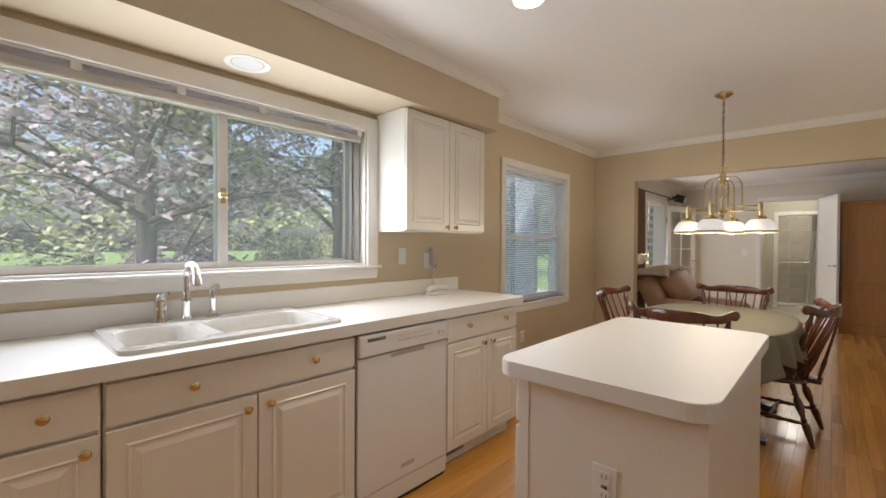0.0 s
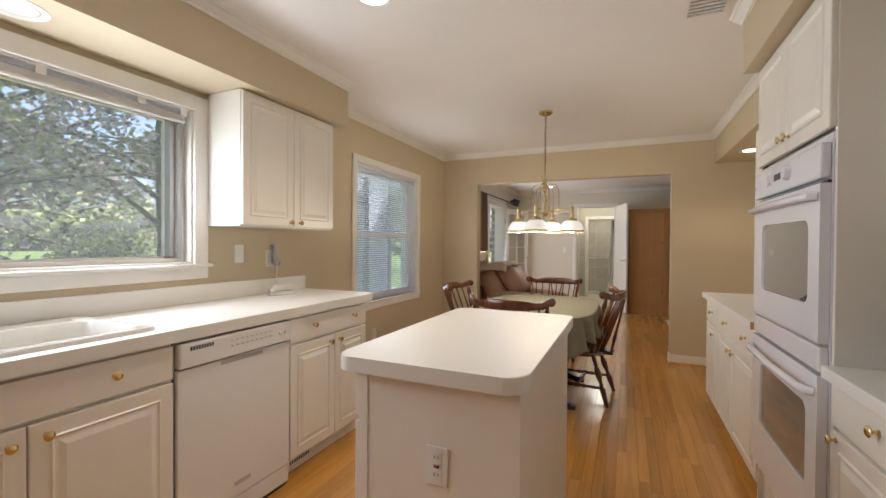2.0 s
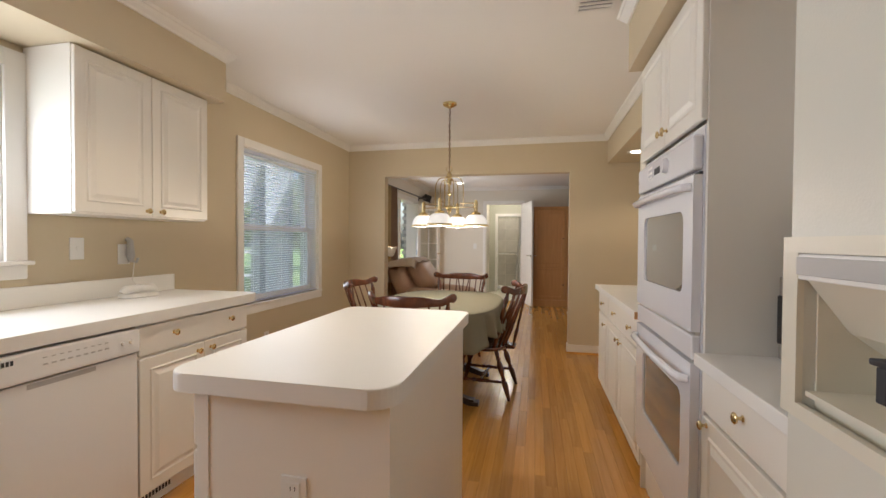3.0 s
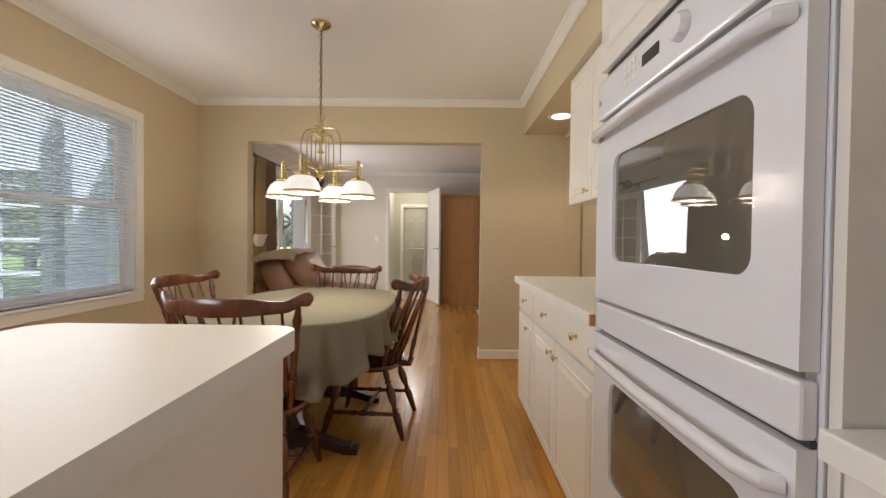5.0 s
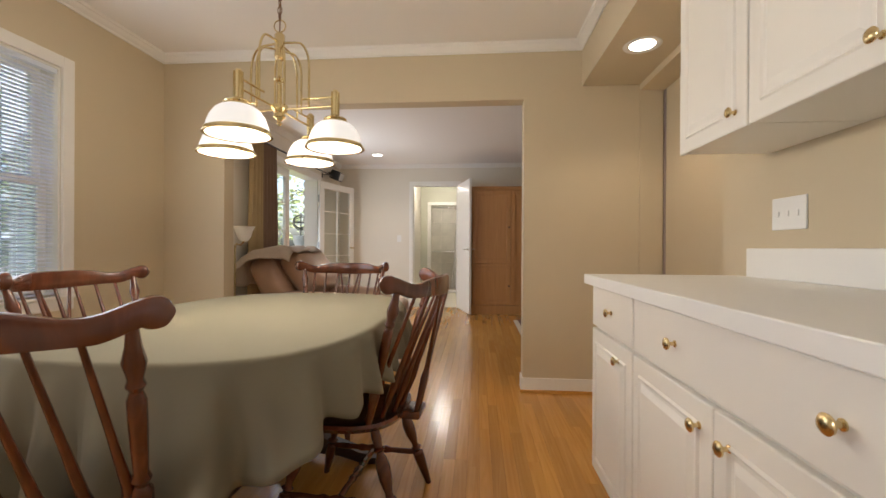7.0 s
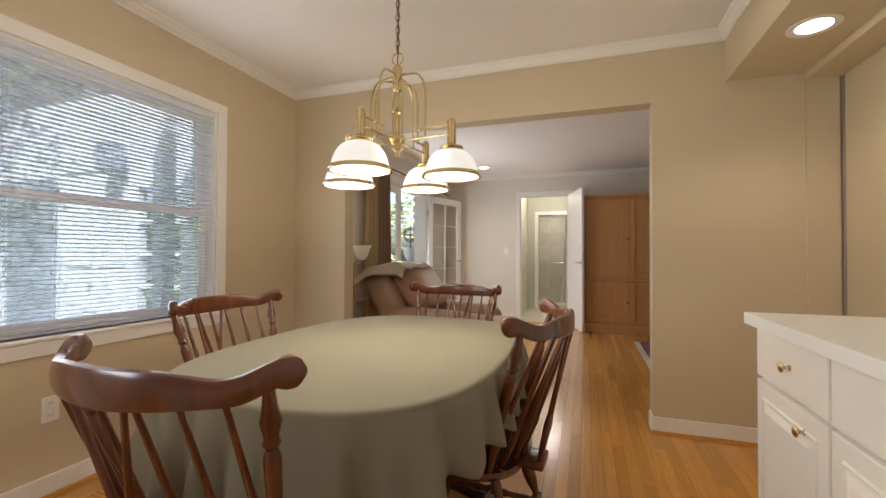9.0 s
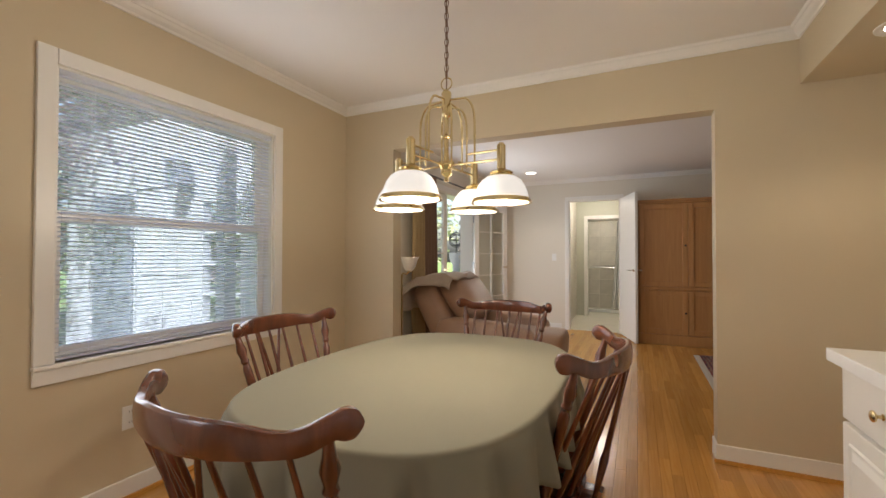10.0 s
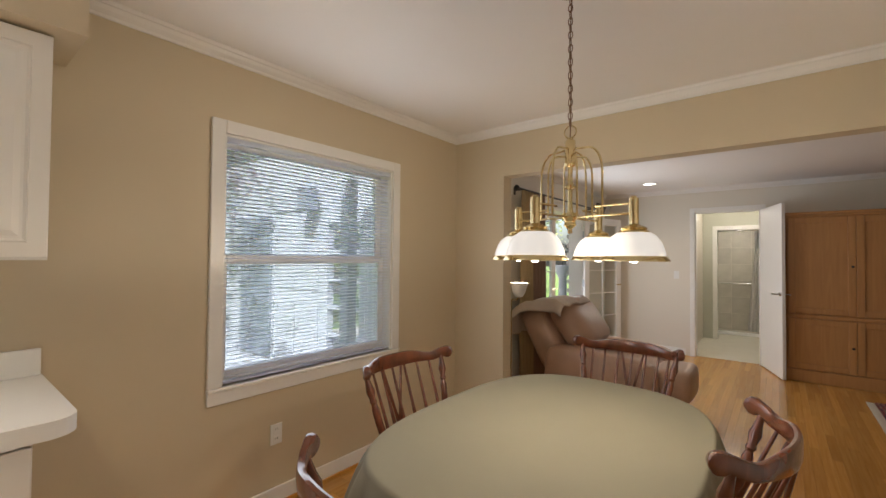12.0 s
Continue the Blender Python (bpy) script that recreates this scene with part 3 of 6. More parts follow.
part("vent_grille", boxes(*[(0.05 + 0.012 * k, 0.058 + 0.012 * k, -0.0195, -0.0185, 0.842, 0.858) for k in range(9)]), DARKGAP, cp)
part("button", boxes(*[(0.24 + 0.027 * k, 0.255 + 0.027 * k, -0.0205, -0.0183, 0.818, 0.824) for k in range(9)], bevel=0.0005), GREY, cp)
part("button", boxes(*[(0.24 + 0.027 * k, 0.252 + 0.027 * k, -0.0205, -0.0183, 0.843, 0.847) for k in range(9)], bevel=0.0005), GREY, cp)
part("dial", turned(bmesh.new(), (0.53, -0.018, 0.825), (0.53, -0.026, 0.825), [(0, 0.009), (1, 0.008)], 14), ENAMEL, cp)
part("dial", turned(bmesh.new(), (0.565, -0.018, 0.825), (0.565, -0.026, 0.825), [(0, 0.009), (1, 0.008)], 14), ENAMEL, cp)
part("kick_plate", boxes((0.006, 0.609, 0.0, 0.018, 0.022, 0.111), bevel=0.003), ENAMEL, dw)
# Near-black strip in place of the shade below the kick plate.
part("base_shade_strip", boxes((0.01, 0.605, 0.012, 0.02, 0.0, 0.0195)), DARKGAP, dw, "dark strip painted as the shade under the dishwasher")
part("badge", boxes((0.27, 0.36, -0.0055, -0.0042, 0.165, 0.185)), GREY, dw)

# long worktop, cut round the sink
wt = thing("worktop", pose(-1.345, 1.7, 0.888), "long white laminate worktop with rounded front edge", "worktop")
bm = bmesh.new()
for a, b, c, d in ((-0.655, 0.0, 0.0, 0.98), (-0.09, 0.0, 0.9802, 1.785), (-0.655, -0.60, 0.9802, 1.785)):
    part("slab", box(bmesh.new(), a, b, c, d, 0, 0.05), LAM, wt)
prism(bm, rounded(-0.655, 0.0, 1.7852, 3.245, (0, 0, 0.07, 0)), 0, 0.05)
part("slab", bm, LAM, wt)
part("backsplash", boxes((-0.655, -0.635, 0.0, 3.24, 0.0505, 0.152), bevel=0.004), LAM, wt)

# sink
sk = thing("kitchen_sink", pose(-1.69, 3.08, 0.938), "white double bowl drop-in sink", "sink")
bm = bmesh.new()
# local x: from the back (-) to the front (+), y along the counter
RIM = 0.014


def bowl(bm, x0, x1, y0, y1, depth, r=0.06):
    rings = []
    for k, (ins, z) in enumerate(((0.0, RIM), (0.006, RIM - 0.006), (0.014, -0.03), (0.03, -depth + 0.03), (0.06, -depth), )):
        rings.append([bm.verts.new((x, y, z)) for x, y in rounded(x0 + ins, x1 - ins, y0 + ins, y1 - ins, (r, r, r, r), 6)])
    for a, b in zip(rings, rings[1:]):
        n = len(a)
        for i in range(n):
            bm.faces.new((a[i], a[(i + 1) % n], b[(i + 1) % n], b[i]))
    bm.faces.new(rings[-1])
    return rings[0]


outer = rounded(-0.28, 0.275, -0.42, 0.42, (0.05, 0.05, 0.05, 0.05), 6)
o1 = [bm.verts.new((x, y, 0.0)) for x, y in outer]
o2 = [bm.verts.new((x * 0.985, y * 0.99, RIM)) for x, y in outer]
n = len(o1)
for i in range(n):
    bm.faces.new((o1[i], o1[(i + 1) % n], o2[(i + 1) % n], o2[i]))
r1 = bowl(bm, -0.15, 0.23, -0.385, -0.12, 0.16)
r2 = bowl(bm, -0.15, 0.23, -0.075, 0.385, 0.19)
edges = []
for loop in (o2, r1, r2):
    for i in range(len(loop)):
        e = bm.edges.get((loop[i], loop[(i + 1) % len(loop)]))
        edges.append(e)
bmesh.ops.triangle_fill(bm, use_beauty=True, use_dissolve=False, edges=edges)
part("basin", bm, SINK, sk, smooth=True)
for yy, zz in ((-0.25, -0.16), (0.155, -0.19)):
    part("drain", turned(bmesh.new(), (0.04, yy, zz), (0.04, yy, zz + 0.004), [(0, 0.04), (0.8, 0.04), (1, 0.034)], 20), CHROME, sk, "chrome drain")

ft = thing("kitchen_faucet", pose(-1.92, 2.988, 0.952), "tall chrome gooseneck faucet behind the sink", "faucet", "sink fittings")
bm = turned(bmesh.new(), (0, 0, 0), (0, 0, 0.15), [(0, 0.028), (0.06, 0.028), (0.12, 0.02), (0.5, 0.017), (0.6, 0.021), (0.68, 0.016), (1, 0.014)], 18)
part("body", bm, CHROME, ft, smooth=True)
arc = [(0, 0, 0.14), (0, 0, 0.19)] + [(0.072 - 0.072 * math.cos(radians(a)), 0, 0.20 + 0.052 * math.sin(radians(a))) for a in range(10, 171, 16)] + [(0.148, 0, 0.192)]
part("spout", tube(bmesh.new(), arc, [0.014] * 2 + [0.0135] * (len(arc) - 3) + [0.016], 14), CHROME, ft, smooth=True)
part("nozzle", turned(bmesh.new(), (0.147, 0, 0.198), (0.157, 0, 0.163), [(0, 0.014), (0.3, 0.018), (1, 0.017)], 16), CHROME, ft, smooth=True)
sd = thing("soap_dispenser", pose(-1.925, 2.89, 0.952), "short chrome lever handle beside the faucet", "faucet handle", "sink fittings")
part("body", turned(bmesh.new(), (0, 0, 0), (0, 0, 0.125), [(0, 0.029), (0.06, 0.029), (0.12, 0.024), (0.5, 0.026), (0.7, 0.024), (0.9, 0.018), (1, 0.008)], 18), CHROME, sd, smooth=True)
part("lever", tube(bmesh.new(), [(0, 0, 0.115), (0.02, 0.01, 0.128), (0.05, 0.02, 0.13)], [0.009, 0.008, 0.007], 10), CHROME, sd, smooth=True)
sp = thing("side_sprayer", pose(-1.92, 3.10, 0.952), "chrome side sprayer in its holder", "sprayer", "sink fittings")
part("holder", turned(bmesh.new(), (0, 0, 0), (0, 0, 0.03), [(0, 0.026), (0.5, 0.024), (1, 0.016)], 16), CHROME, sp, smooth=True)
part("handle", turned(bmesh.new(), (0, 0, 0.025), (0, 0, 0.13), [(0, 0.013), (0.5, 0.015), (0.85, 0.018), (1, 0.014)], 16), CHROME, sp, smooth=True)
part("spray_head", tube(bmesh.new(), [(-0.008, 0, 0.125), (0.015, 0, 0.142), (0.045, 0, 0.145)], [0.014, 0.016, 0.014], 12), CHROME, sp, smooth=True)

# wall cabinet
wc = cabinet("wall_cabinet", west(4.125, -1.70), 0.79, 1.38, 2.148, 0.298,
             [("door", 0.004, 0.393, 1.388, 2.142, [(0.362, 1.415)]), ("door", 0.397, 0.786, 1.388, 2.142, [(0.446, 1.415)])],
             "off-white double door wall cabinet beside the window", toe=0.0, group="wall cabinets")


# ---- island ----
isl = thing("kitchen_island", pose(-0.26, 4.07, 0), "white kitchen island with laminate top and side outlet", "island")
part("body", boxes((-0.245, 0.27, -0.52, 0.49, 0.0, 0.885)), CAB, isl)
part("end_trim", boxes((0.232, 0.2735, -0.5235, -0.5202, 0.0, 0.884)), CAB, isl)
part("end_trim", boxes((-0.2485, -0.215, -0.5235, -0.5202, 0.0, 0.884)), CAB, isl)
for k in range(2):
    part("door", boxes((-0.267, -0.2495, -0.515 + 0.505 * k, -0.015 + 0.505 * k, 0.10, 0.715), bevel=0.004), CAB, isl)
    part("drawer_front", boxes((-0.267, -0.2495, -0.515 + 0.505 * k, -0.015 + 0.505 * k, 0.73, 0.875), bevel=0.004), CAB, isl)
bm = prism(bmesh.new(), rounded(-0.315, 0.295, -0.565, 0.535, (0.06, 0.075, 0.05, 0.05)), 0.885, 0.932, 0.004)
part("worktop", bm, LAM, isl, "white laminate top with rounded corners")


def plate(name, m, label, kind="outlet", w=0.07, h=0.115, group="wall plates"):
    """A wall plate facing local -y, centred."""
    t = thing(name, m, label, kind, group)
    part("cover_plate", boxes((-w / 2, w / 2, -0.006, 0, -h / 2, h / 2), bevel=0.0025), PLASTIC, t)
    return t


def outlet(m, label, gfci=False):
    t = plate("wall_outlet", m, label)
    for s in (-1, 1):
        if gfci and s == 1:
            part("reset_button", boxes((-0.008, -0.001, -0.009, -0.0062, -0.004, 0.004)), mat("red plastic", (0.4, 0.05, 0.05)), t)
            part("test_button", boxes((0.001, 0.008, -0.009, -0.0062, -0.004, 0.004)), DARKGAP, t)
        o = part("socket", boxes((-0.017, 0.017, -0.0085, -0.0062, s * 0.026 - 0.017, s * 0.026 + 0.017), bevel=0.001), PLASTIC, t)
        for dx in (-0.006, 0.006):
            part("slot", boxes((dx - 0.001, dx + 0.001, -0.0092, -0.0086, s * 0.026 - 0.002, s * 0.026 + 0.008)), DARKGAP, o)
    return t


def switches(m, n, label):
    t = plate("light_switch", m, label, "switch", 0.07 + 0.046 * (n - 1))
    for k in range(n):
        x = (k - (n - 1) / 2) * 0.046
        part("toggle", boxes((x - 0.005, x + 0.005, -0.0095, -0.0062, -0.011, 0.011), bevel=0.002), PLASTIC, t)
    return t


outlet(pose(-0.232, 3.5500, 0.632), "white safety outlet on the end of the island", True)
outlet(pose(XW, 5.92, 0.395, 0, 0, 90), "white wall outlet below the dining window")
switches(pose(XW, 4.352, 1.213, 0, 0, 90), 1, "white switch plate above the worktop")
switches(pose(1.475, 6.157, 1.14, 0, 0, -90), 3, "white triple switch above the east worktop")
switches(pose(-0.95, YF, 1.175), 1, "white switch on the living room's far wall")

# wall phone jack with hanging handset, corded phone on the worktop
ph = thing("wall_phone_holder", pose(XW, 4.63, 1.18, 0, 0, 90), "grey wall bracket on a white plate above the worktop", "phone bracket")
part("cover_plate", boxes((-0.06, 0.012, -0.006, 0, -0.06, 0.055), bevel=0.0025), PLASTIC, ph)
part("bracket", tube(bmesh.new(), [(-0.012, -0.012, 0.085), (-0.008, -0.03, 0.075), (-0.004, -0.03, -0.01), (-0.004, -0.03, -0.05)], [0.014, 0.016, 0.022, 0.012], 10), GREY, ph, smooth=True)
part("hook", tube(bmesh.new(), [(-0.004, -0.03, -0.04), (0.01, -0.055, -0.05), (0.015, -0.06, -0.025)], 0.008, 8), GREY, ph, smooth=True)
tp = thing("telephone", pose(-1.86, 4.58, 0.938, 0, 0, 80), "small white corded telephone lying on the worktop", "telephone")
bm = prism(bmesh.new(), rounded(-0.10, 0.10, -0.05, 0.05, (0.04, 0.04, 0.04, 0.04)), 0.002, 0.022, 0.004)
part("base", bm, PLASTIC, tp)
bm = prism(bmesh.new(), rounded(-0.098, 0.098, -0.048, 0.048, (0.04, 0.04, 0.04, 0.04)), 0.0, 0.0018)
part("foot", bm, DARKGAP, tp)
part("handset", tube(bmesh.new(), [(-0.09, 0, 0.026), (-0.07, 0, 0.045), (0, 0, 0.052), (0.07, 0, 0.045), (0.09, 0, 0.026)], [0.018, 0.024, 0.019, 0.024, 0.018], 12), PLASTIC, tp, smooth=True)
part("cord", tube(bmesh.new(), [(0.08, 0.04, 0.006), (0.1, 0.06, 0.004), (0.06, 0.085, 0.02), (0.03, 0.11, 0.09), (0.05, 0.122, 0.2)], 0.0025, 6), PLASTIC, tp)

# ---- kitchen, east side ----
oc = thing("oven_cabinet", east(4.965, 0.88), "tall off-white cabinet around the double oven", "cabinet", "tall cabinets")
part("side_panel", boxes((0.0, 0.018, 0.0, 0.592, 0, 2.15)), CAB, oc)
part("side_panel", boxes((0.792, 0.81, 0.0, 0.592, 0, 2.15)), CAB, oc)
part("lower_body", boxes((0.018, 0.792, 0.022, 0.592, 0.0, 0.235)), CAB, oc)
part("upper_body", boxes((0.018, 0.792, 0.022, 0.592, 1.665, 2.148)), CAB, oc)
part("back_panel", boxes((0.018, 0.792, 0.572, 0.592, 0.235, 1.665)), CAB, oc)
for k in range(2):
    bm = panel_door(bmesh.new(), 0.006 + 0.4 * k, 0.403 + 0.4 * k, 1.668, 2.142, 0.0)
    f = part("door", bm, CAB, oc)
    knob(f, 0.372 if k == 0 else 0.438, -0.02, 1.725)

ov = thing("double_oven", east(4.965, 0.885), "white built-in double wall oven with dark windows", "oven")
part("case", boxes((0.02, 0.79, 0.0, 0.57, 0.24, 1.66)), GREY, ov)
part("trim", boxes((0.022, 0.788, -0.008, -0.0005, 0.24, 1.655), bevel=0.002), OVENW, ov)


def oven_door(z0, z1, wz0, wz1, hz):
    d = bmesh.new()
    x0, x1 = 0.028, 0.782
    out = [(x0, z0), (x1, z0), (x1, z1), (x0, z1)]
    hole = rounded(0.15, 0.69, wz0, wz1, (0.035, 0.035, 0.035, 0.035), 6)
    arch = [(x, z + (0.018 * (1 - ((x - 0.405) / 0.285) ** 2) if z > (wz0 + wz1) / 2 else -0.0)) for x, z in hole]
    rings = []
    for y, pts in ((-0.010, out), (-0.038, out)):
        rings.append([d.verts.new((x, y, z)) for x, z in pts])
    for i in range(4):
        d.faces.new((rings[0][i], rings[0][(i + 1) % 4], rings[1][(i + 1) % 4], rings[1][i]))
    d.faces.new(rings[0])
    h1 = [d.verts.new((x, -0.038, z)) for x, z in arch]
    h2 = [d.verts.new((x + (0.004 if x < 0.4 else -0.004), -0.030, z)) for x, z in arch]
    m = len(h1)
    for i in range(m):
        d.faces.new((h1[i], h1[(i + 1) % m], h2[(i + 1) % m], h2[i]))
    es = [d.edges.get((rings[1][i], rings[1][(i + 1) % 4])) for i in range(4)] + [d.edges.get((h1[i], h1[(i + 1) % m])) for i in range(m)]
    bmesh.ops.triangle_fill(d, use_beauty=True, use_dissolve=False, edges=es)
    o = part("oven_door", d, OVENW, ov)
    g = bmesh.new()
    g.faces.new([g.verts.new((x, -0.031, z)) for x, z in arch])
    ext = bmesh.ops.extrude_face_region(g, geom=g.faces[:])
    bmesh.ops.translate(g, vec=(0, 0.006, 0), verts=[v for v in ext["geom"] if isinstance(v, bmesh.types.BMVert)])
    part("oven_window", g, OVENGLASS, o, "dark glass window")
    hd = tube(bmesh.new(), [(0.05, -0.036, hz), (0.06, -0.056, hz), (0.10, -0.068, hz), (0.405, -0.078, hz), (0.71, -0.068, hz), (0.75, -0.056, hz), (0.76, -0.036, hz)], [0.014, 0.015, 0.014, 0.0135, 0.014, 0.015, 0.014], 12)
    part("handle", hd, OVENW, o, "curved white handle", True)


oven_door(0.965, 1.492, 1.085, 1.372, 1.452)
oven_door(0.25, 0.859, 0.45, 0.735, 0.80)
part("middle_strip", boxes((0.028, 0.782, -0.036, -0.0085, 0.870, 0.952), bevel=0.006), OVENW, ov)
# Shade between the panels, built as near-black filler strips.
for z_ in (0.8595, 1.4925):
    part("gap", boxes((0.03, 0.78, -0.018, -0.0083, z_, z_ + 0.0102)), DARKGAP, ov, "dark strip painted as the shade between the oven panels")
part("vent", boxes((0.034, 0.776, -0.024, -0.0083, 0.9525, 0.9645)), STEEL, ov, "grey vent slot")
cp = part("control_panel", boxes((0.028, 0.782, -0.040, -0.0085, 1.508, 1.625), bevel=0.008), OVENW, ov)
part("display", boxes((0.32, 0.40, -0.0415, -0.0402, 1.560, 1.588)), DARKGAP, cp)
part("dial", turned(bmesh.new(), (0.49, -0.040, 1.572), (0.49, -0.058, 1.572), [(0, 0.03), (0.6, 0.028), (1, 0.024)], 24), OVENW, cp, smooth=True)
part("button", boxes(*[(0.22 + 0.024 * (k % 3), 0.236 + 0.024 * (k % 3), -0.0412, -0.0402, 1.55 + 0.022 * (k // 3), 1.562 + 0.022 * (k // 3)) for k in range(9)]), PLASTIC, cp)
part("lock_button", turned(bmesh.new(), (0.05, -0.040, 1.56), (0.05, -0.043, 1.56), [(0, 0.009), (1, 0.008)], 16), GREY, cp)

cabinet("base_cabinet", east(6.42), 0.458, 0, 0.864, 0.598,
        [("drawer_front", 0.004, 0.454, 0.695, 0.858, [(0.25, 0.778)]), ("door", 0.004, 0.454, 0.10, 0.683, [(0.336, 0.625)])], "off-white base cabinet at the end of the east worktop")
cabinet("base_cabinet", east(5.96), 0.99, 0, 0.864, 0.598,
        [("drawer_front", 0.004, 0.986, 0.695, 0.858, [(0.28, 0.778), (0.755, 0.778)]), ("door", 0.004, 0.446, 0.10, 0.683, [(0.395, 0.625)]), ("door", 0.450, 0.986, 0.10, 0.683, [(0.505, 0.625)])],
        "off-white double door base cabinet beside the oven")
we = thing("worktop", pose(0.845, 4.967, 0.865), "white laminate worktop beside the oven with chipped end", "worktop")
part("slab", boxes((0.0, 0.629, 0.004, 1.475, 0, 0.04), bevel=0.003), LAM, we)
part("backsplash", boxes((0.607, 0.629, 0.004, 1.39, 0.0405, 0.152), bevel=0.003), LAM, we)
part("bare_edge", boxes((-0.002, 0.014, -0.0015, 0.0035, 0.001, 0.0385), (-0.002, -0.0002, 0.0035, 0.012, 0.001, 0.0385)), ARMW, we, "bare particle board edge")
cabinet("wall_cabinet", east(6.26, 1.15), 0.40, 1.372, 2.148, 0.323,
        [("door", 0.003, 0.397, 1.366, 2.142, [(0.345, 1.42)])], "off-white single door wall cabinet above the east worktop", toe=0.0, group="wall cabinets")
cabinet("wall_cabinet", east(5.858, 1.15), 0.89, 1.372, 2.148, 0.323,
        [("door", 0.003, 0.446, 1.366, 2.142, [(0.396, 1.42)]), ("door", 0.450, 0.887, 1.366, 2.142, [(0.497, 1.42)])], "off-white double door wall cabinet above the east worktop", toe=0.0, group="wall cabinets")
cabinet("base_cabinet", east(4.152), 0.54, 0, 0.864, 0.598,
        [("drawer_front", 0.004, 0.536, 0.715, 0.858, [(0.27, 0.80)]), ("door", 0.004, 0.536, 0.10, 0.703, [(0.035, 0.68)])], "off-white base cabinet between oven and fridge")
wf = thing("worktop", pose(0.845, 3.60, 0.865), "short white laminate worktop between oven and fridge", "worktop")
part("slab", boxes((0.0, 0.629, 0.0, 0.55, 0, 0.04), bevel=0.003), LAM, wf)
cabinet("wall_cabinet", east(4.152, 1.15), 0.54, 1.372, 2.148, 0.323,
        [("door", 0.003, 0.537, 1.366, 2.142, [(0.032, 1.40)])], "off-white wall cabinet above the microwave", toe=0.0, group="wall cabinets")

mw = thing("microwave_oven", pose(1.205, 3.85, 0.908, 0, 0, -90), "stainless microwave oven on the short worktop", "microwave")
part("case", boxes((-0.24, 0.24, -0.14, 0.18, 0.0, 0.26), bevel=0.006), STEEL, mw)
part("door_window", boxes((-0.235, 0.10, -0.158, -0.1505, 0.055, 0.20), bevel=0.004), MWGLASS, mw, "dark glass door window")
part("door", boxes((-0.24, 0.24, -0.150, -0.1405, 0.008, 0.255), bevel=0.003), STEEL, mw)
part("control_panel", boxes((0.12, 0.225, -0.155, -0.1505, 0.03, 0.235), bevel=0.002), DARKGAP, mw)
part("badge", turned(bmesh.new(), (0.0, -0.1505, 0.032), (0.0, -0.154, 0.032), [(0, 0.014), (1, 0.013)], 16), CHROME, mw)
for dx in (-0.2, 0.2):
    part("foot", boxes((dx - 0.012, dx + 0.012, -0.12, -0.09, -0.003, 0.001)), BLACK, mw)
    part("foot", boxes((dx - 0.012, dx + 0.012, 0.12, 0.15, -0.003, 0.001)), BLACK, mw)

fg = thing("refrigerator", pose(0.845, 3.592, 0, 0, 0, -90), "white side-by-side fridge with cream door dispenser", "refrigerator")
part("case", boxes((0.0, 0.91, 0.132, 0.62, 0.02, 1.74), bevel=0.006), BISQUE, fg)
part("gasket", boxes((0.006, 0.40, 0.1205, 0.1315, 0.07, 1.735), (0.41, 0.90, 0.1205, 0.1315, 0.07, 1.735)), GREY, fg)


def holed(bm, outer, inner, y0, y1):
    """A board from y0 to y1 with a rectangular hole; outer and inner are (x0, x1, z0, z1)."""
    rings = [[bm.verts.new((x, y, z)) for x, z in ((a, c), (b, c), (b, d), (a, d))] for (a, b, c, d) in (outer, inner) for y in (y0, y1)]
    for p, q in ((0, 1), (1, 3), (3, 2), (2, 0)):
        for k in range(4):
            bm.faces.new((rings[p][k], rings[p][(k + 1) % 4], rings[q][(k + 1) % 4], rings[q][k]))
    return bm


bm = holed(bmesh.new(), (0.003, 0.40, 0.06, 1.755), (0.045, 0.345, 0.955, 1.275), -0.02, 0.12)
fd_ = part("freezer_door", bm, FRIDGE, fg, kind="")
part("fridge_door", boxes((0.407, 0.907, -0.02, 0.12, 0.06, 1.755), bevel=0.008), FRIDGE, fg)
bm = holed(bmesh.new(), (0.0, 0.39, 0.938, 1.275), (0.046, 0.344, 0.965, 1.245), -0.032, -0.0205)
dp = part("dispenser_frame", bm, BISQUE, fd_, "cream dispenser surround")
for kind, b in (("recess_back", (0.0455, 0.3445, 0.105, 0.1195, 0.9555, 1.2745)), ("recess_side", (0.0455, 0.05, 0.0, 0.105, 0.9555, 1.2745)), ("recess_side", (0.34, 0.3445, 0.0, 0.105, 0.9555, 1.2745)), ("recess_floor", (0.05, 0.34, 0.0, 0.105, 0.9555, 0.98))):
    part(kind, boxes(b), BISQUE, fd_)
bm = bmesh.new()
hood = [[bm.verts.new((x, y, z)) for x in (0.0505, 0.3395)] for y, z in ((-0.018, 1.195), (-0.018, 1.2035), (0.1045, 1.2035), (0.1045, 1.06), (0.05, 1.10))]
for k in range(5):
    a, b = hood[k], hood[(k + 1) % 5]
    bm.faces.new((a[0], a[1], b[1], b[0]))
for e in (0, 1):
    bm.faces.new([row[e] for row in hood])
part("dispenser_hood", bm, BISQUE, fd_)
part("lever", boxes((0.17, 0.22, 0.0, 0.05, 1.075, 1.085), (0.185, 0.205, 0.0, 0.01, 1.02, 1.075), bevel=0.002), DARKGAP, fd_, "dark dispenser lever")
part("dispenser_cover", boxes((0.031, 0.359, -0.031, -0.0205, 1.196, 1.244), bevel=0.002), PLASTIC, fd_)
part("control_strip", boxes((0.045, 0.345, -0.034, -0.0312, 1.205, 1.238), bevel=0.001), GREY, fd_)
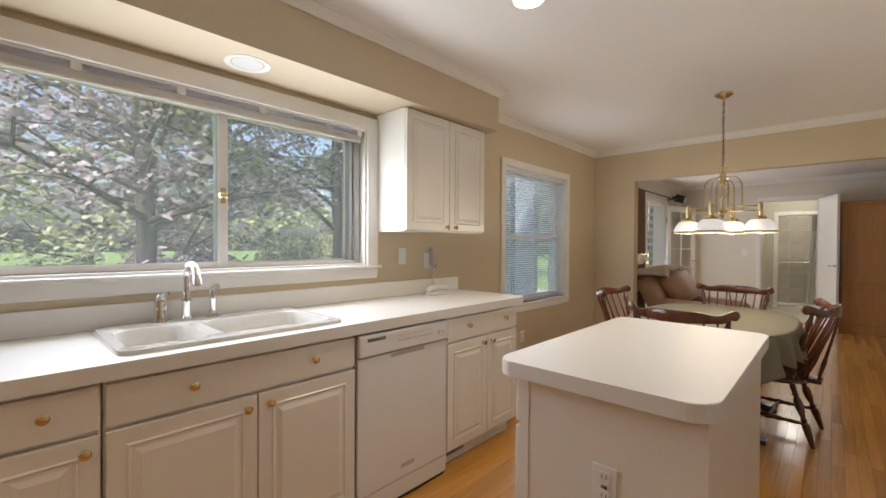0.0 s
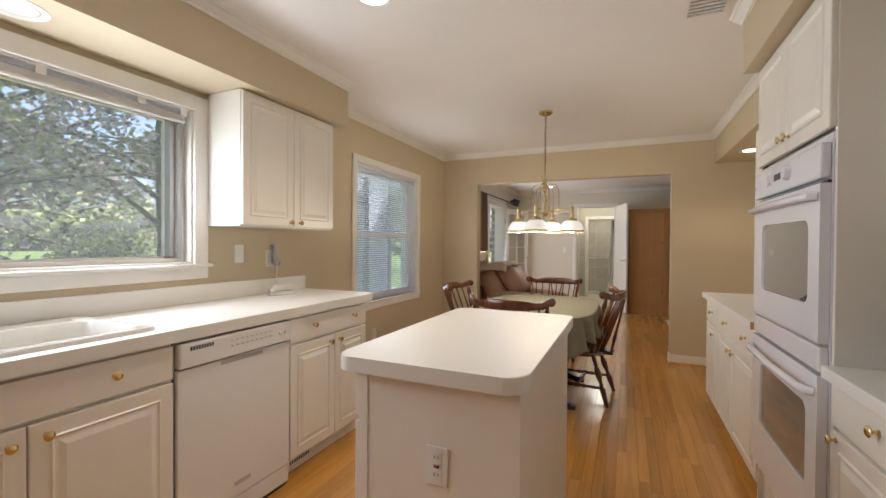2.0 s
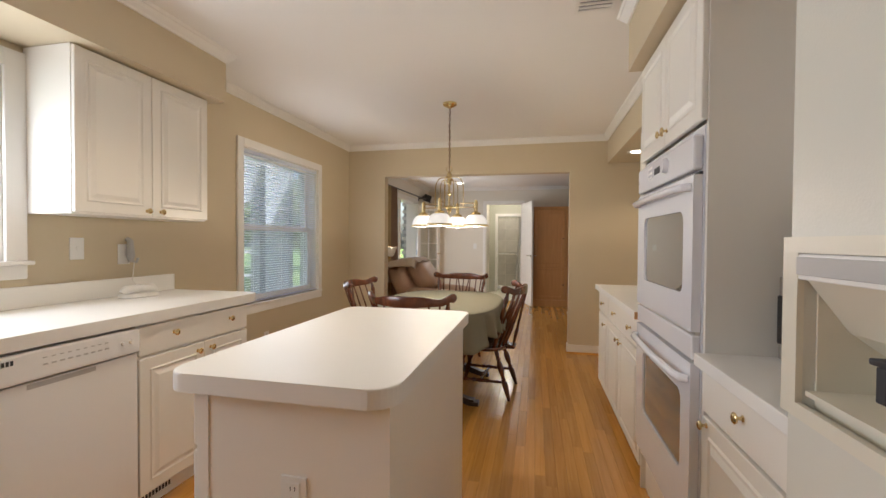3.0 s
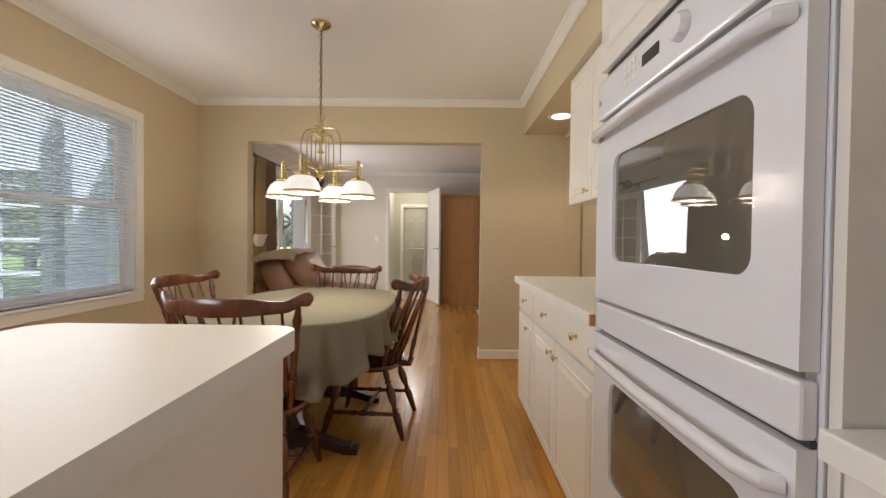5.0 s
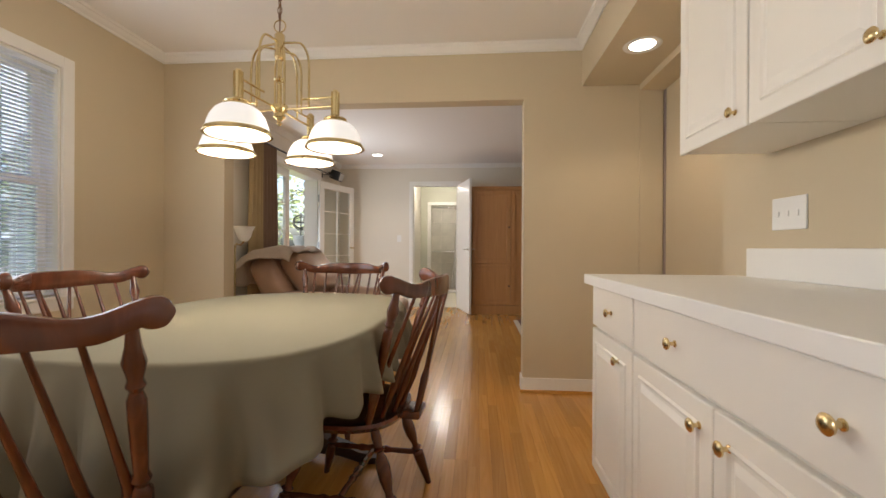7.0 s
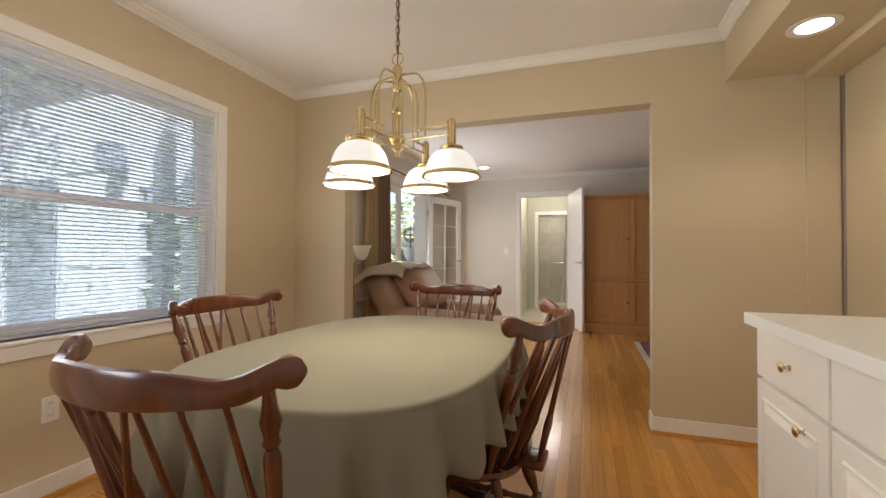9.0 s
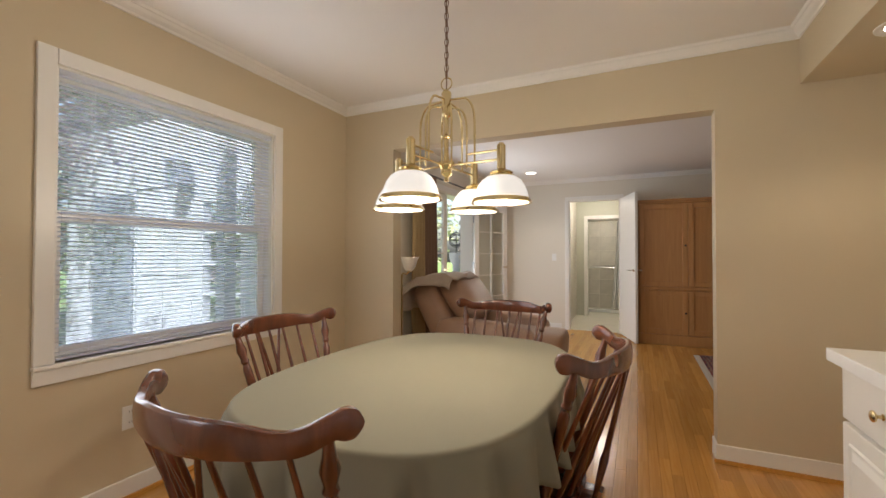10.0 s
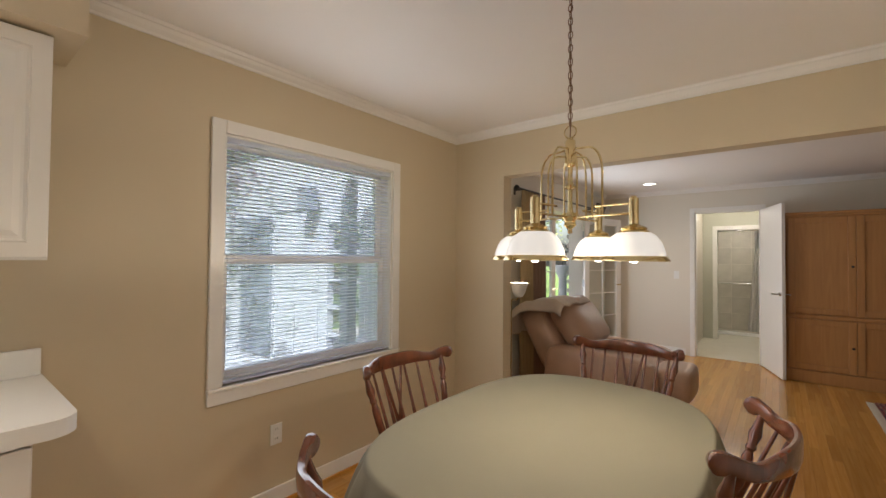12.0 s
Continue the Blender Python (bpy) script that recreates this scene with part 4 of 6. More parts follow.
part("drip_tray", boxes((0.0505, 0.3395, -0.018, 0.10, 0.981, 0.990)), BISQUE, fd_)
for xx in (0.375, 0.43):
    part("handle", tube(bmesh.new(), [(xx, -0.02, 0.5), (xx, -0.055, 0.55), (xx, -0.055, 0.88), (xx, -0.02, 0.925)], 0.010, 10), BISQUE, fg, smooth=True)


# ---- ceiling cans ----
def can(place, lit, label, r=0.085):
    t = thing("recessed_light", pose(*place), label, "ceiling light", "recessed lights")
    bm = bmesh.new()
    rings = [[bm.verts.new((rr * math.cos(2 * math.pi * k / 28), rr * math.sin(2 * math.pi * k / 28), z)) for k in range(28)] for rr, z in ((r + 0.018, 0.0), (r + 0.016, -0.006), (r, -0.008), (r - 0.012, -0.002), (r - 0.014, -0.0015))]
    for a, b in zip(rings, rings[1:]):
        for k in range(28):
            bm.faces.new((a[k], a[(k + 1) % 28], b[(k + 1) % 28], b[k]))
    part("trim_ring", bm, TRIM, t, smooth=True)
    bm = turned(bmesh.new(), (0, 0, -0.0005), (0, 0, -0.0035), [(0, r - 0.014), (1, r - 0.016)], 28)
    part("lens", bm, LAMPON if lit else LAMPOFF, t, "glowing lens" if lit else "unlit frosted lens")


can(CAN_CEILING, True, "lit recessed ceiling light above the kitchen floor")
can(CAN_SOFFIT_W, False, "unlit recessed light in the soffit over the sink")
can(CAN_SOFFIT_E, True, "lit recessed light in the soffit over the east worktop")
can(CAN_LIVING, True, "lit recessed light in the living room ceiling")
can((-0.35, 14.3, 2.45), True, "lit recessed light over the shower")

av = thing("ceiling_vent", pose(0.62, 4.78, H), "white louvred ceiling air vent", "vent")
part("frame", boxes((-0.10, 0.10, -0.16, -0.14, -0.008, 0), (-0.10, 0.10, 0.14, 0.16, -0.008, 0), (-0.10, -0.08, -0.14, 0.14, -0.008, 0), (0.08, 0.10, -0.14, 0.14, -0.008, 0)), TRIM, av)
for k in range(8):
    part("slat", boxes((-0.08, 0.08, -0.13 + 0.034 * k, -0.112 + 0.034 * k, -0.007, -0.002)), TRIM, av)
part("backing", boxes((-0.08, 0.08, -0.14, 0.14, -0.0015, -0.0005)), DARKGAP, av)
fv = thing("floor_vent", pose(-1.78, 6.05, 0.0), "oak floor register beside the west wall", "vent")
part("frame", boxes((-0.055, 0.055, -0.14, -0.115, 0, 0.005), (-0.055, 0.055, 0.115, 0.14, 0, 0.005), (-0.055, -0.04, -0.115, 0.115, 0, 0.005), (0.04, 0.055, -0.115, 0.115, 0, 0.005)), OAKS, fv)
for k in range(9):
    part("slat", boxes((-0.04, 0.04, -0.11 + 0.025 * k, -0.097 + 0.025 * k, 0.0005, 0.0045)), OAKS, fv)


# ---- dining ----
TX, TY = -0.46, 6.195


def superellipse(a, b, e, n, ph=0.0):
    out = []
    for k in range(n):
        t = 2 * math.pi * k / n + ph
        c, s = math.cos(t), math.sin(t)
        out.append((math.copysign(abs(c) ** (2 / e), c) * a, math.copysign(abs(s) ** (2 / e), s) * b))
    return out


tb = thing("dining_table", pose(TX, TY, 0), "oval dark wood trestle dining table under a cloth", "table")
part("tabletop", prism(bmesh.new(), superellipse(0.50, 0.72, 3.0, 64), 0.722, 0.750), DARKW, tb)
for s in (-1, 1):
    part("pedestal", turned(bmesh.new(), (0, s * 0.36, 0.09), (0, s * 0.36, 0.66), [(0, 0.06), (0.1, 0.062), (0.2, 0.04), (0.35, 0.055), (0.5, 0.06), (0.7, 0.04), (0.8, 0.055), (1, 0.045)], 18), DARKW, tb, smooth=True)
    part("crosspiece", boxes((-0.33, 0.33, s * 0.36 - 0.03, s * 0.36 + 0.03, 0.66, 0.724), bevel=0.008), DARKW, tb)
    bm = bmesh.new()
    for q in (-1, 1):
        pts = [(0.03, 0.04, 0.14), (0.10, 0.035, 0.12), (0.20, 0.03, 0.085), (0.30, 0.032, 0.05), (0.345, 0.03, 0.045)]
        tops = [[bm.verts.new((q * x, s * 0.36 + dy, z)) for z in (0.004 if i > 2 else 0.03 + 0.01 * (2 - i), hh)] for i, (x, w, hh) in enumerate(pts) for dy in (-w, w)]
        for i in range(4):
            a, b, c, d = tops[2 * i], tops[2 * i + 1], tops[2 * i + 2], tops[2 * i + 3]
            bm.faces.new((a[1], b[1], d[1], c[1])); bm.faces.new((a[0], c[0], d[0], b[0]))
            bm.faces.new((a[0], a[1], c[1], c[0])); bm.faces.new((b[0], d[0], d[1], b[1]))
        e = tops[8], tops[9]
        bm.faces.new((e[0][0], e[0][1], e[1][1], e[1][0]))
        box(bm, q * 0.34 - 0.04, q * 0.34 + 0.04, s * 0.36 - 0.034, s * 0.36 + 0.034, 0.0, 0.03)
    box(bm, -0.06, 0.06, s * 0.36 - 0.045, s * 0.36 + 0.045, 0.03, 0.13, bevel=0.01)
    part("foot", bm, DARKW, tb)
part("stretcher", boxes((-0.02, 0.02, -0.33, 0.33, 0.16, 0.24), bevel=0.006), DARKW, tb)

tc = thing("tablecloth", pose(TX, TY, 0.7515), "sage green cloth draped over the oval table", "tablecloth")
bm = bmesh.new()
N = 480
rnd = random.Random(4)
ph = [rnd.uniform(0, 6.28) for _ in range(6)]
edge = superellipse(0.505, 0.725, 3.0, 2000)
run = [0.0]
for p, q in zip(edge, edge[1:] + edge[:1]):
    run.append(run[-1] + math.hypot(q[0] - p[0], q[1] - p[1]))
even, k = [], 0
for i in range(N):
    while run[k + 1] < run[-1] * i / N:
        k += 1
    even.append(edge[k])
edge = even
rings = []
for f in (0.35, 0.7, 0.93, 0.985):
    rings.append([bm.verts.new((x * f, y * f, 0.0015 if f < 0.98 else 0.0005)) for x, y in edge])
curl = [(0.0, 0.0), (0.004, 0.0008), (0.0085, 0.0035), (0.0115, 0.008), (0.0135, 0.015)]
levels = [None] * 5 + [0.035, 0.07, 0.11, 0.15, 0.19, 0.23, 0.27, 0.31, 0.34]
for li, d in enumerate(levels):
    ring = []
    for k, (x, y) in enumerate(edge):
        t = 2 * math.pi * k / N
        nx, ny = x / 0.505 ** 2, y / 0.725 ** 2
        L = math.hypot(nx, ny)
        nx, ny = nx / L, ny / L
        diag = min(1.0, abs(x / 0.505 * y / 0.725) / 0.63) ** 2
        t2 = math.asin(min(1.0, (abs(y) / 0.725) ** 1.5))
        wave = 0.65 * math.sin(27 * t + ph[2] + 1.6 * math.sin(4 * t + ph[3])) + 0.28 * math.sin(41 * t + ph[4]) + 0.22 * math.sin(9 * t + ph[5])
        lift = min(1.0, max(0.0, (abs(math.sin(t2)) - 0.62) / 0.36))
        hem = 0.185 + 0.13 * lift * lift * (3 - 2 * lift) + 0.012 * wave
        dd, g, base = (curl[li][1], 0.0, curl[li][0]) if d is None else (d / 0.34 * hem, ((d - 0.02) / 0.32) ** 0.75 * (0.6 + 0.4 * lift), 0.0135)
        off = base + g * (0.040 + 0.060 * wave * (0.75 + 0.35 * diag) + 0.04 * diag)
        ring.append(bm.verts.new((x + nx * off, y + ny * off, -dd)))
    rings.append(ring)
for a, b in zip(rings, rings[1:]):
    for i in range(N):
        bm.faces.new((a[i], a[(i + 1) % N], b[(i + 1) % N], b[i]))
bm.faces.new(rings[0][::-1])
o = part("cloth", bm, CLOTH, tc, smooth=True)
sol = o.modifiers.new("thickness", "SOLIDIFY")
sol.thickness, sol.offset = 0.002, 1.0


def windsor_chair(m):
    """Faces local +y (towards the table); the origin is on the floor below the seat's middle."""
    t = thing("dining_chair", m, "cherry-stained wooden Windsor chair with spindle back, pushed to the table", "chair", "chairs round the dining table")
    seat_z = 0.41
    bm = bmesh.new()
    n = 44
    out = []
    for k in range(n):
        a = 2 * math.pi * k / n
        c, s = math.cos(a), math.sin(a)
        w = 0.235 + 0.012 * s
        x, y = w * math.copysign(abs(c) ** 0.72, c), 0.205 * math.copysign(abs(s) ** 0.8, s)
        y += 0.022 * (1 - abs(x) / 0.24) if s > 0 else 0
        out.append((x, y))
    rings = []
    for f, z in ((0.80, seat_z - 0.040), (0.955, seat_z - 0.028), (1.0, seat_z - 0.012), (0.985, seat_z), (0.90, seat_z + 0.002), (0.6, seat_z - 0.008), (0.25, seat_z - 0.012)):
        rings.append([bm.verts.new((x * f, y * f, z)) for x, y in out])
    for a, b in zip(rings, rings[1:]):
        for k in range(n):
            bm.faces.new((a[k], a[(k + 1) % n], b[(k + 1) % n], b[k]))
    bm.faces.new(rings[0][::-1]); bm.faces.new(rings[-1])
    box(bm, -0.06, 0.06, -0.265, -0.17, seat_z - 0.032, seat_z - 0.004, bevel=0.008)
    part("seat", bm, CHAIRW, t, smooth=True)
    LEG = [(0, 0.012), (0.05, 0.014), (0.20, 0.020), (0.32, 0.0235), (0.36, 0.022), (0.38, 0.013), (0.40, 0.014), (0.42, 0.022), (0.44, 0.014), (0.47, 0.013), (0.58, 0.023), (0.68, 0.025), (0.75, 0.020), (0.78, 0.013), (0.80, 0.014), (0.82, 0.023), (0.84, 0.014), (0.93, 0.018), (1, 0.015)]
    feet, tops = {}, {}
    for sx in (-1, 1):
        for sy in (-1, 1):
            foot = Vector((sx * 0.213, sy * 0.235 - 0.01, 0.0))
            top = Vector((sx * 0.155, sy * 0.125, seat_z - 0.03))
            feet[sx, sy], tops[sx, sy] = foot, top
            bm = turned(bmesh.new(), foot, top, LEG, 14)
            part("leg", bm, CHAIRW, t, smooth=True)
    STR = [(0, 0.009), (0.15, 0.012), (0.3, 0.010), (0.36, 0.016), (0.42, 0.011), (0.5, 0.019), (0.58, 0.011), (0.64, 0.016), (0.7, 0.010), (0.85, 0.012), (1, 0.009)]
    mids = {}
    for sx in (-1, 1):
        a, b = feet[sx, -1].lerp(tops[sx, -1], 0.36), feet[sx, 1].lerp(tops[sx, 1], 0.36)
        mids[sx] = a.lerp(b, 0.5)
        part("stretcher", turned(bmesh.new(), a, b, STR, 12), CHAIRW, t, smooth=True)
    part("stretcher", turned(bmesh.new(), mids[-1], mids[1], STR, 12), CHAIRW, t, smooth=True)

    def crest(u):
        """Middle line of the crest rail, u from -1 to 1."""
        x = 0.297 * math.sin(u * 1.28) / math.sin(1.28)
        y = -0.345 + 0.158 * (1 - math.cos(u * 1.28)) / (1 - math.cos(1.28))
        return x, y
    # crest rail: a tall narrow section swept along the arc, dipping between middle and scrolled ends
    bm = bmesh.new()
    m_ = 72
    rings = []
    for i in range(m_ + 1):
        u = math.sin(math.pi / 2 * (-1 + 2 * i / m_))
        x, y = crest(u)
        xa, ya = crest(u + 0.01)
        d = Vector((xa - x, ya - y, 0)).normalized()
        nrm = Vector((d.y, -d.x, 0))
        au = abs(u)
        rise = min(1, max(0, (au - 0.62) / 0.28))
        rise = rise * rise * (3 - 2 * rise)
        topz = 0.912 - 0.017 * math.exp(-((au - 0.58) / 0.19) ** 2) + 0.012 * rise
        botz = 0.842 - 0.004 * math.cos(u * 5) * (1 - rise) + 0.030 * rise
        if au > 0.84:
            q = (au - 0.915) / 0.085
            c_, rr = 0.894, 0.031
            k_ = math.sqrt(max(0.0, 1 - q * q)) if au > 0.915 else 1.0
            b_ = max(0.0, min(1.0, (au - 0.84) / 0.035))
            topz = (topz * (1 - b_) + (c_ + rr) * b_) if au <= 0.915 else c_ + rr * max(k_, 0.05)
            botz = (botz * (1 - b_) + (c_ - rr) * b_) if au <= 0.915 else c_ - rr * max(k_, 0.05)
        th = 0.0125 + 0.004 * math.exp(-((au - 0.95) / 0.1) ** 2)
        mz, hz = (topz + botz) / 2, (topz - botz) / 2
        sec = []
        for j in range(12):
            a = 2 * math.pi * j / 12
            c, s = math.cos(a), math.sin(a)
            sec.append(bm.verts.new(Vector((x, y, mz)) + nrm * (th * math.copysign(abs(c) ** 0.6, c)) + Vector((0, 0, hz * math.copysign(abs(s) ** 0.6, s)))))
        rings.append(sec)
    for a, b in zip(rings, rings[1:]):
        for k in range(12):
            bm.faces.new((a[k], a[(k + 1) % 12], b[(k + 1) % 12], b[k]))
    bm.faces.new(rings[0][::-1]); bm.faces.new(rings[-1])
    part("backrest", bm, CHAIRW, t, "curved crest rail with scrolled ends", True)
    POST = [(0, 0.011), (0.08, 0.014), (0.2, 0.019), (0.27, 0.020), (0.30, 0.012), (0.33, 0.018), (0.36, 0.013), (0.55, 0.0165), (0.68, 0.017), (0.72, 0.011), (0.745, 0.017), (0.77, 0.013), (0.84, 0.0205), (0.90, 0.014), (1, 0.009)]
    for s in (-1, 1):
        x, y = crest(s * 0.80)
        part("post", turned(bmesh.new(), (s * 0.188, -0.115, seat_z - 0.005), (x, y, 0.883), POST, 12), CHAIRW, t, smooth=True)
    SP = [(0, 0.0075), (0.12, 0.0105), (0.27, 0.0145), (0.33, 0.0105), (0.6, 0.0075), (1, 0.0058)]
    for k in range(7):
        u = (k - 3) / 3 * 0.60
        x, y = crest(u)
        a = radians(-90 + (k - 3) * 19.5)
        part("spindle", turned(bmesh.new(), (0.205 * math.cos(a), -0.015 + 0.165 * math.sin(a), seat_z - 0.004), (x, y, 0.850), SP, 10), CHAIRW, t, smooth=True)
    for s in (-1, 1):
        x, y = crest(-s * 0.16)
        part("brace", turned(bmesh.new(), (s * 0.035, -0.245, seat_z - 0.008), (x, y - 0.004, 0.846), SP, 10), CHAIRW, t, smooth=True)
    return t


CH = windsor_chair(pose(-0.473, 5.52, 0, 0, 0, 0))
copy_thing(CH, pose(-0.08, 6.205, 0, 0, 0, 85))
copy_thing(CH, pose(-0.965, 6.15, 0, 0, 0, -90))
copy_thing(CH, pose(-0.48, 6.975, 0, 0, 0, 176))

# ---- chandelier ----
ch = thing("chandelier", pose(-0.402, 6.21, 0), "brass four-arm chandelier with lit ribbed glass shades", "chandelier")
part("canopy", turned(bmesh.new(), (0, 0, H - 0.001), (0, 0, H - 0.045), [(0, 0.062), (0.3, 0.060), (0.6, 0.045), (0.8, 0.02), (1, 0.012)], 24), BRASSL, ch, smooth=True)
z, k = H - 0.045, 0
while z > 1.935:
    pts = []
    for i in range(14):
        a = 2 * math.pi * i / 14
        u, w = 0.0085 * math.cos(a), 0.0165 * math.sin(a)
        pts.append((u, 0, z - 0.014 + w) if k % 2 else (0, u, z - 0.014 + w))
    part("chain_link", tube(bmesh.new(), pts, 0.0019, 6, True), BRONZE, ch, smooth=True)
    z -= 0.0265
    k += 1
part("cord", tube(bmesh.new(), [(0.004, 0.003, H - 0.05), (-0.004, 0.004, 2.25), (0.004, -0.003, 2.05), (0, 0, 1.87)], 0.0025, 6), BRONZE, ch)
pts = [(0.024 * math.cos(2 * math.pi * i / 18), 0, 1.893 + 0.024 * math.sin(2 * math.pi * i / 18)) for i in range(18)]
part("ring", tube(bmesh.new(), pts, 0.0025, 6, True), BRASSL, ch, smooth=True)
bm = turned(bmesh.new(), (0, 0, 1.495), (0, 0, 1.870), [(0, 0.004), (0.02, 0.010), (0.05, 0.007), (0.09, 0.024), (0.13, 0.020), (0.18, 0.034), (0.215, 0.032), (0.22, 0.012), (0.3, 0.009), (0.46, 0.009), (0.47, 0.020), (0.49, 0.024), (0.51, 0.014), (0.54, 0.009), (0.69, 0.009), (0.71, 0.018), (0.73, 0.021), (0.74, 0.020), (0.96, 0.020), (0.975, 0.016), (1, 0.006)], 20)
part("column", bm, BRASSL, ch, smooth=True)
ROT = -7
for q in range(4):
    a = radians(ROT + 90 * q)
    c, s = math.cos(a), math.sin(a)
    P = lambda r, z, off=0.0: (r * c - off * s, r * s + off * c, z)
    arm = bmesh.new()
    rod(arm, P(0.03, 1.560), P(0.235, 1.560), 0.0045, 8)
    rod(arm, P(0.10, 1.595), P(0.235, 1.595), 0.0045, 8)
    part("arm", arm, BRASSL, ch, smooth=True)
    hoop = [P(0.128, 1.556)] + [P(0.128, 1.585 + 0.03 * j) for j in range(5)] + [P(0.076 + 0.052 * math.cos(radians(b)), 1.72 + 0.10 * math.sin(radians(b))) for b in range(10, 91, 10)] + [P(0.020, 1.825)]
    part("hoop", tube(bmesh.new(), hoop, 0.0042, 8), BRASSL, ch, smooth=True)
    a2 = a + radians(45)
    c2, s2 = math.cos(a2), math.sin(a2)
    hoop = [((0.085) * c2, 0.085 * s2, 1.556)] + [(0.085 * c2, 0.085 * s2, 1.585 + 0.03 * j) for j in range(5)] + [((0.052 + 0.033 * math.cos(radians(b))) * c2, (0.052 + 0.033 * math.cos(radians(b))) * s2, 1.715 + 0.08 * math.sin(radians(b))) for b in range(10, 91, 16)] + [(0.02 * c2, 0.02 * s2, 1.797)]
    part("hoop", tube(bmesh.new(), hoop, 0.0040, 8), BRASSL, ch, smooth=True)
    sx, sy, _ = P(0.24, 0)
    part("socket", turned(bmesh.new(), (sx, sy, 1.490), (sx, sy, 1.620), [(0, 0.052), (0.05, 0.050), (0.10, 0.040), (0.14, 0.044), (0.18, 0.036), (0.22, 0.022), (0.25, 0.0165), (0.93, 0.0165), (0.95, 0.011), (1, 0.009)], 20), BRASSL, ch, smooth=True)
    bm = bmesh.new()
    n = 64
    prof = [(0.036, 1.497), (0.053, 1.492), (0.071, 1.479), (0.086, 1.457), (0.096, 1.43), (0.100, 1.41), (0.101, 1.396)]
    rings = []
    for j, (r, zz) in enumerate(prof):
        rings.append([bm.verts.new((sx + (r + (0.0012 if k % 2 else -0.0012) * (0 < j < 6)) * math.cos(2 * math.pi * k / n), sy + (r + (0.0012 if k % 2 else -0.0012) * (0 < j < 6)) * math.sin(2 * math.pi * k / n), zz)) for k in range(n)])
    for a_, b_ in zip(rings, rings[1:]):
        for k in range(n):
            bm.faces.new((a_[k], a_[(k + 1) % n], b_[(k + 1) % n], b_[k]))
    sh = part("shade", bm, SHADEG, ch, "glowing ribbed glass dome", True)
    sh.visible_shadow = False
    ring = bmesh.new()
    rr = [(0.1005, 1.412), (0.104, 1.411), (0.112, 1.398), (0.112, 1.394), (0.103, 1.395), (0.1015, 1.403)]
    rings = [[ring.verts.new((sx + r * math.cos(2 * math.pi * k / 48), sy + r * math.sin(2 * math.pi * k / 48), zz)) for k in range(48)] for r, zz in rr]
    for a_, b_ in zip(rings, rings[1:] + rings[:1]):
        for k in range(48):
            ring.faces.new((a_[k], a_[(k + 1) % 48], b_[(k + 1) % 48], b_[k]))
    part("rim", ring, BRASSL, ch, "brass shade rim", True)
    bb = turned(bmesh.new(), (sx, sy, 1.388), (sx, sy, 1.488), [(0, 0.008), (0.1, 0.020), (0.25, 0.029), (0.45, 0.029), (0.7, 0.018), (1, 0.014)], 16)
    part("light_bulb", bb, LAMPON, ch, "lit bulb", True).visible_shadow = False
    bulb("chandelier_light", (ch.matrix_basis.translation.x + sx, ch.matrix_basis.translation.y + sy, 1.44), 2.0, 0.03, (1, 0.86, 0.70))

# ---- living room ----
fdw = tagged(new("french_door"), kind="structure", label="white french doors with divided panes, one leaf open into the room")


def leaf(m, w, h, label, rows=5, cols=2, open_=False):
    o = new("door_leaf")
    o.parent, o.matrix_basis = fdw, m
    tagged(o, label=label)
    bm = bmesh.new()
    st, bt = 0.10, 0.20
    for b in ((0, st, 0, h), (w - st, w, 0, h), (st, w - st, 0, bt), (st, w - st, h - st, h)):
        box(bm, b[0], b[1], -0.02, 0.02, b[2], b[3], bevel=0.003)
    gw, gh = w - 2 * st, h - st - bt
    for c in range(1, cols):
        box(bm, st + gw * c / cols - 0.006, st + gw * c / cols + 0.006, -0.012, 0.012, bt, h - st)
    for r in range(1, rows):
        box(bm, st, w - st, -0.0115, 0.0115, bt + gh * r / rows - 0.006, bt + gh * r / rows + 0.006)
    part("leaf_frame", bm, TRIM, o)
    for c in range(cols):
        for r in range(rows):
            p = part("pane", boxes((st + gw * c / cols + 0.009, st + gw * (c + 1) / cols - 0.009, -0.002, 0.002, bt + gh * r / rows + 0.009, bt + gh * (r + 1) / rows - 0.009)), PANE, o)
            p.visible_shadow = False
    kb = bmesh.new()
    rod(kb, (w - 0.05, -0.02, 1.0), (w - 0.05, -0.06, 1.0), 0.008)
    rod(kb, (w - 0.05, -0.055, 1.0), (w - 0.15, -0.055, 1.0), 0.009)
    part("door_handle", kb, BRASS, o)
    return o


leaf(pose(XW - 0.05, 8.94, 0.01, 0, 0, 90), 0.86, 2.0, "closed french door leaf")
leaf(pose(XW + 0.03, 10.66, 0.01, 0, 0, 72), 0.86, 2.0, "open french door leaf")
part("casing", boxes((XW, XW + 0.02, 8.83, 8.92, 0, 2.11), (XW, XW + 0.02, 10.68, 10.77, 0, 2.11), (XW, XW + 0.021, 8.92, 10.68, 2.03, 2.11), bevel=0.004), TRIM, fdw)
part("jamb", boxes((XW - 0.2, XW, 8.92, 8.935, 0, 2.03), (XW - 0.2, XW, 10.665, 10.68, 0, 2.03), (XW - 0.2, XW, 8.935, 10.665, 2.018, 2.03)), TRIM, fdw)
part("hinge", boxes((XW + 0.02, XW + 0.035, 10.63, 10.665, 0.25, 0.35), (XW + 0.02, XW + 0.035, 10.63, 10.665, 1.0, 1.1), (XW + 0.02, XW + 0.035, 10.63, 10.665, 1.7, 1.8)), ALU, fdw)

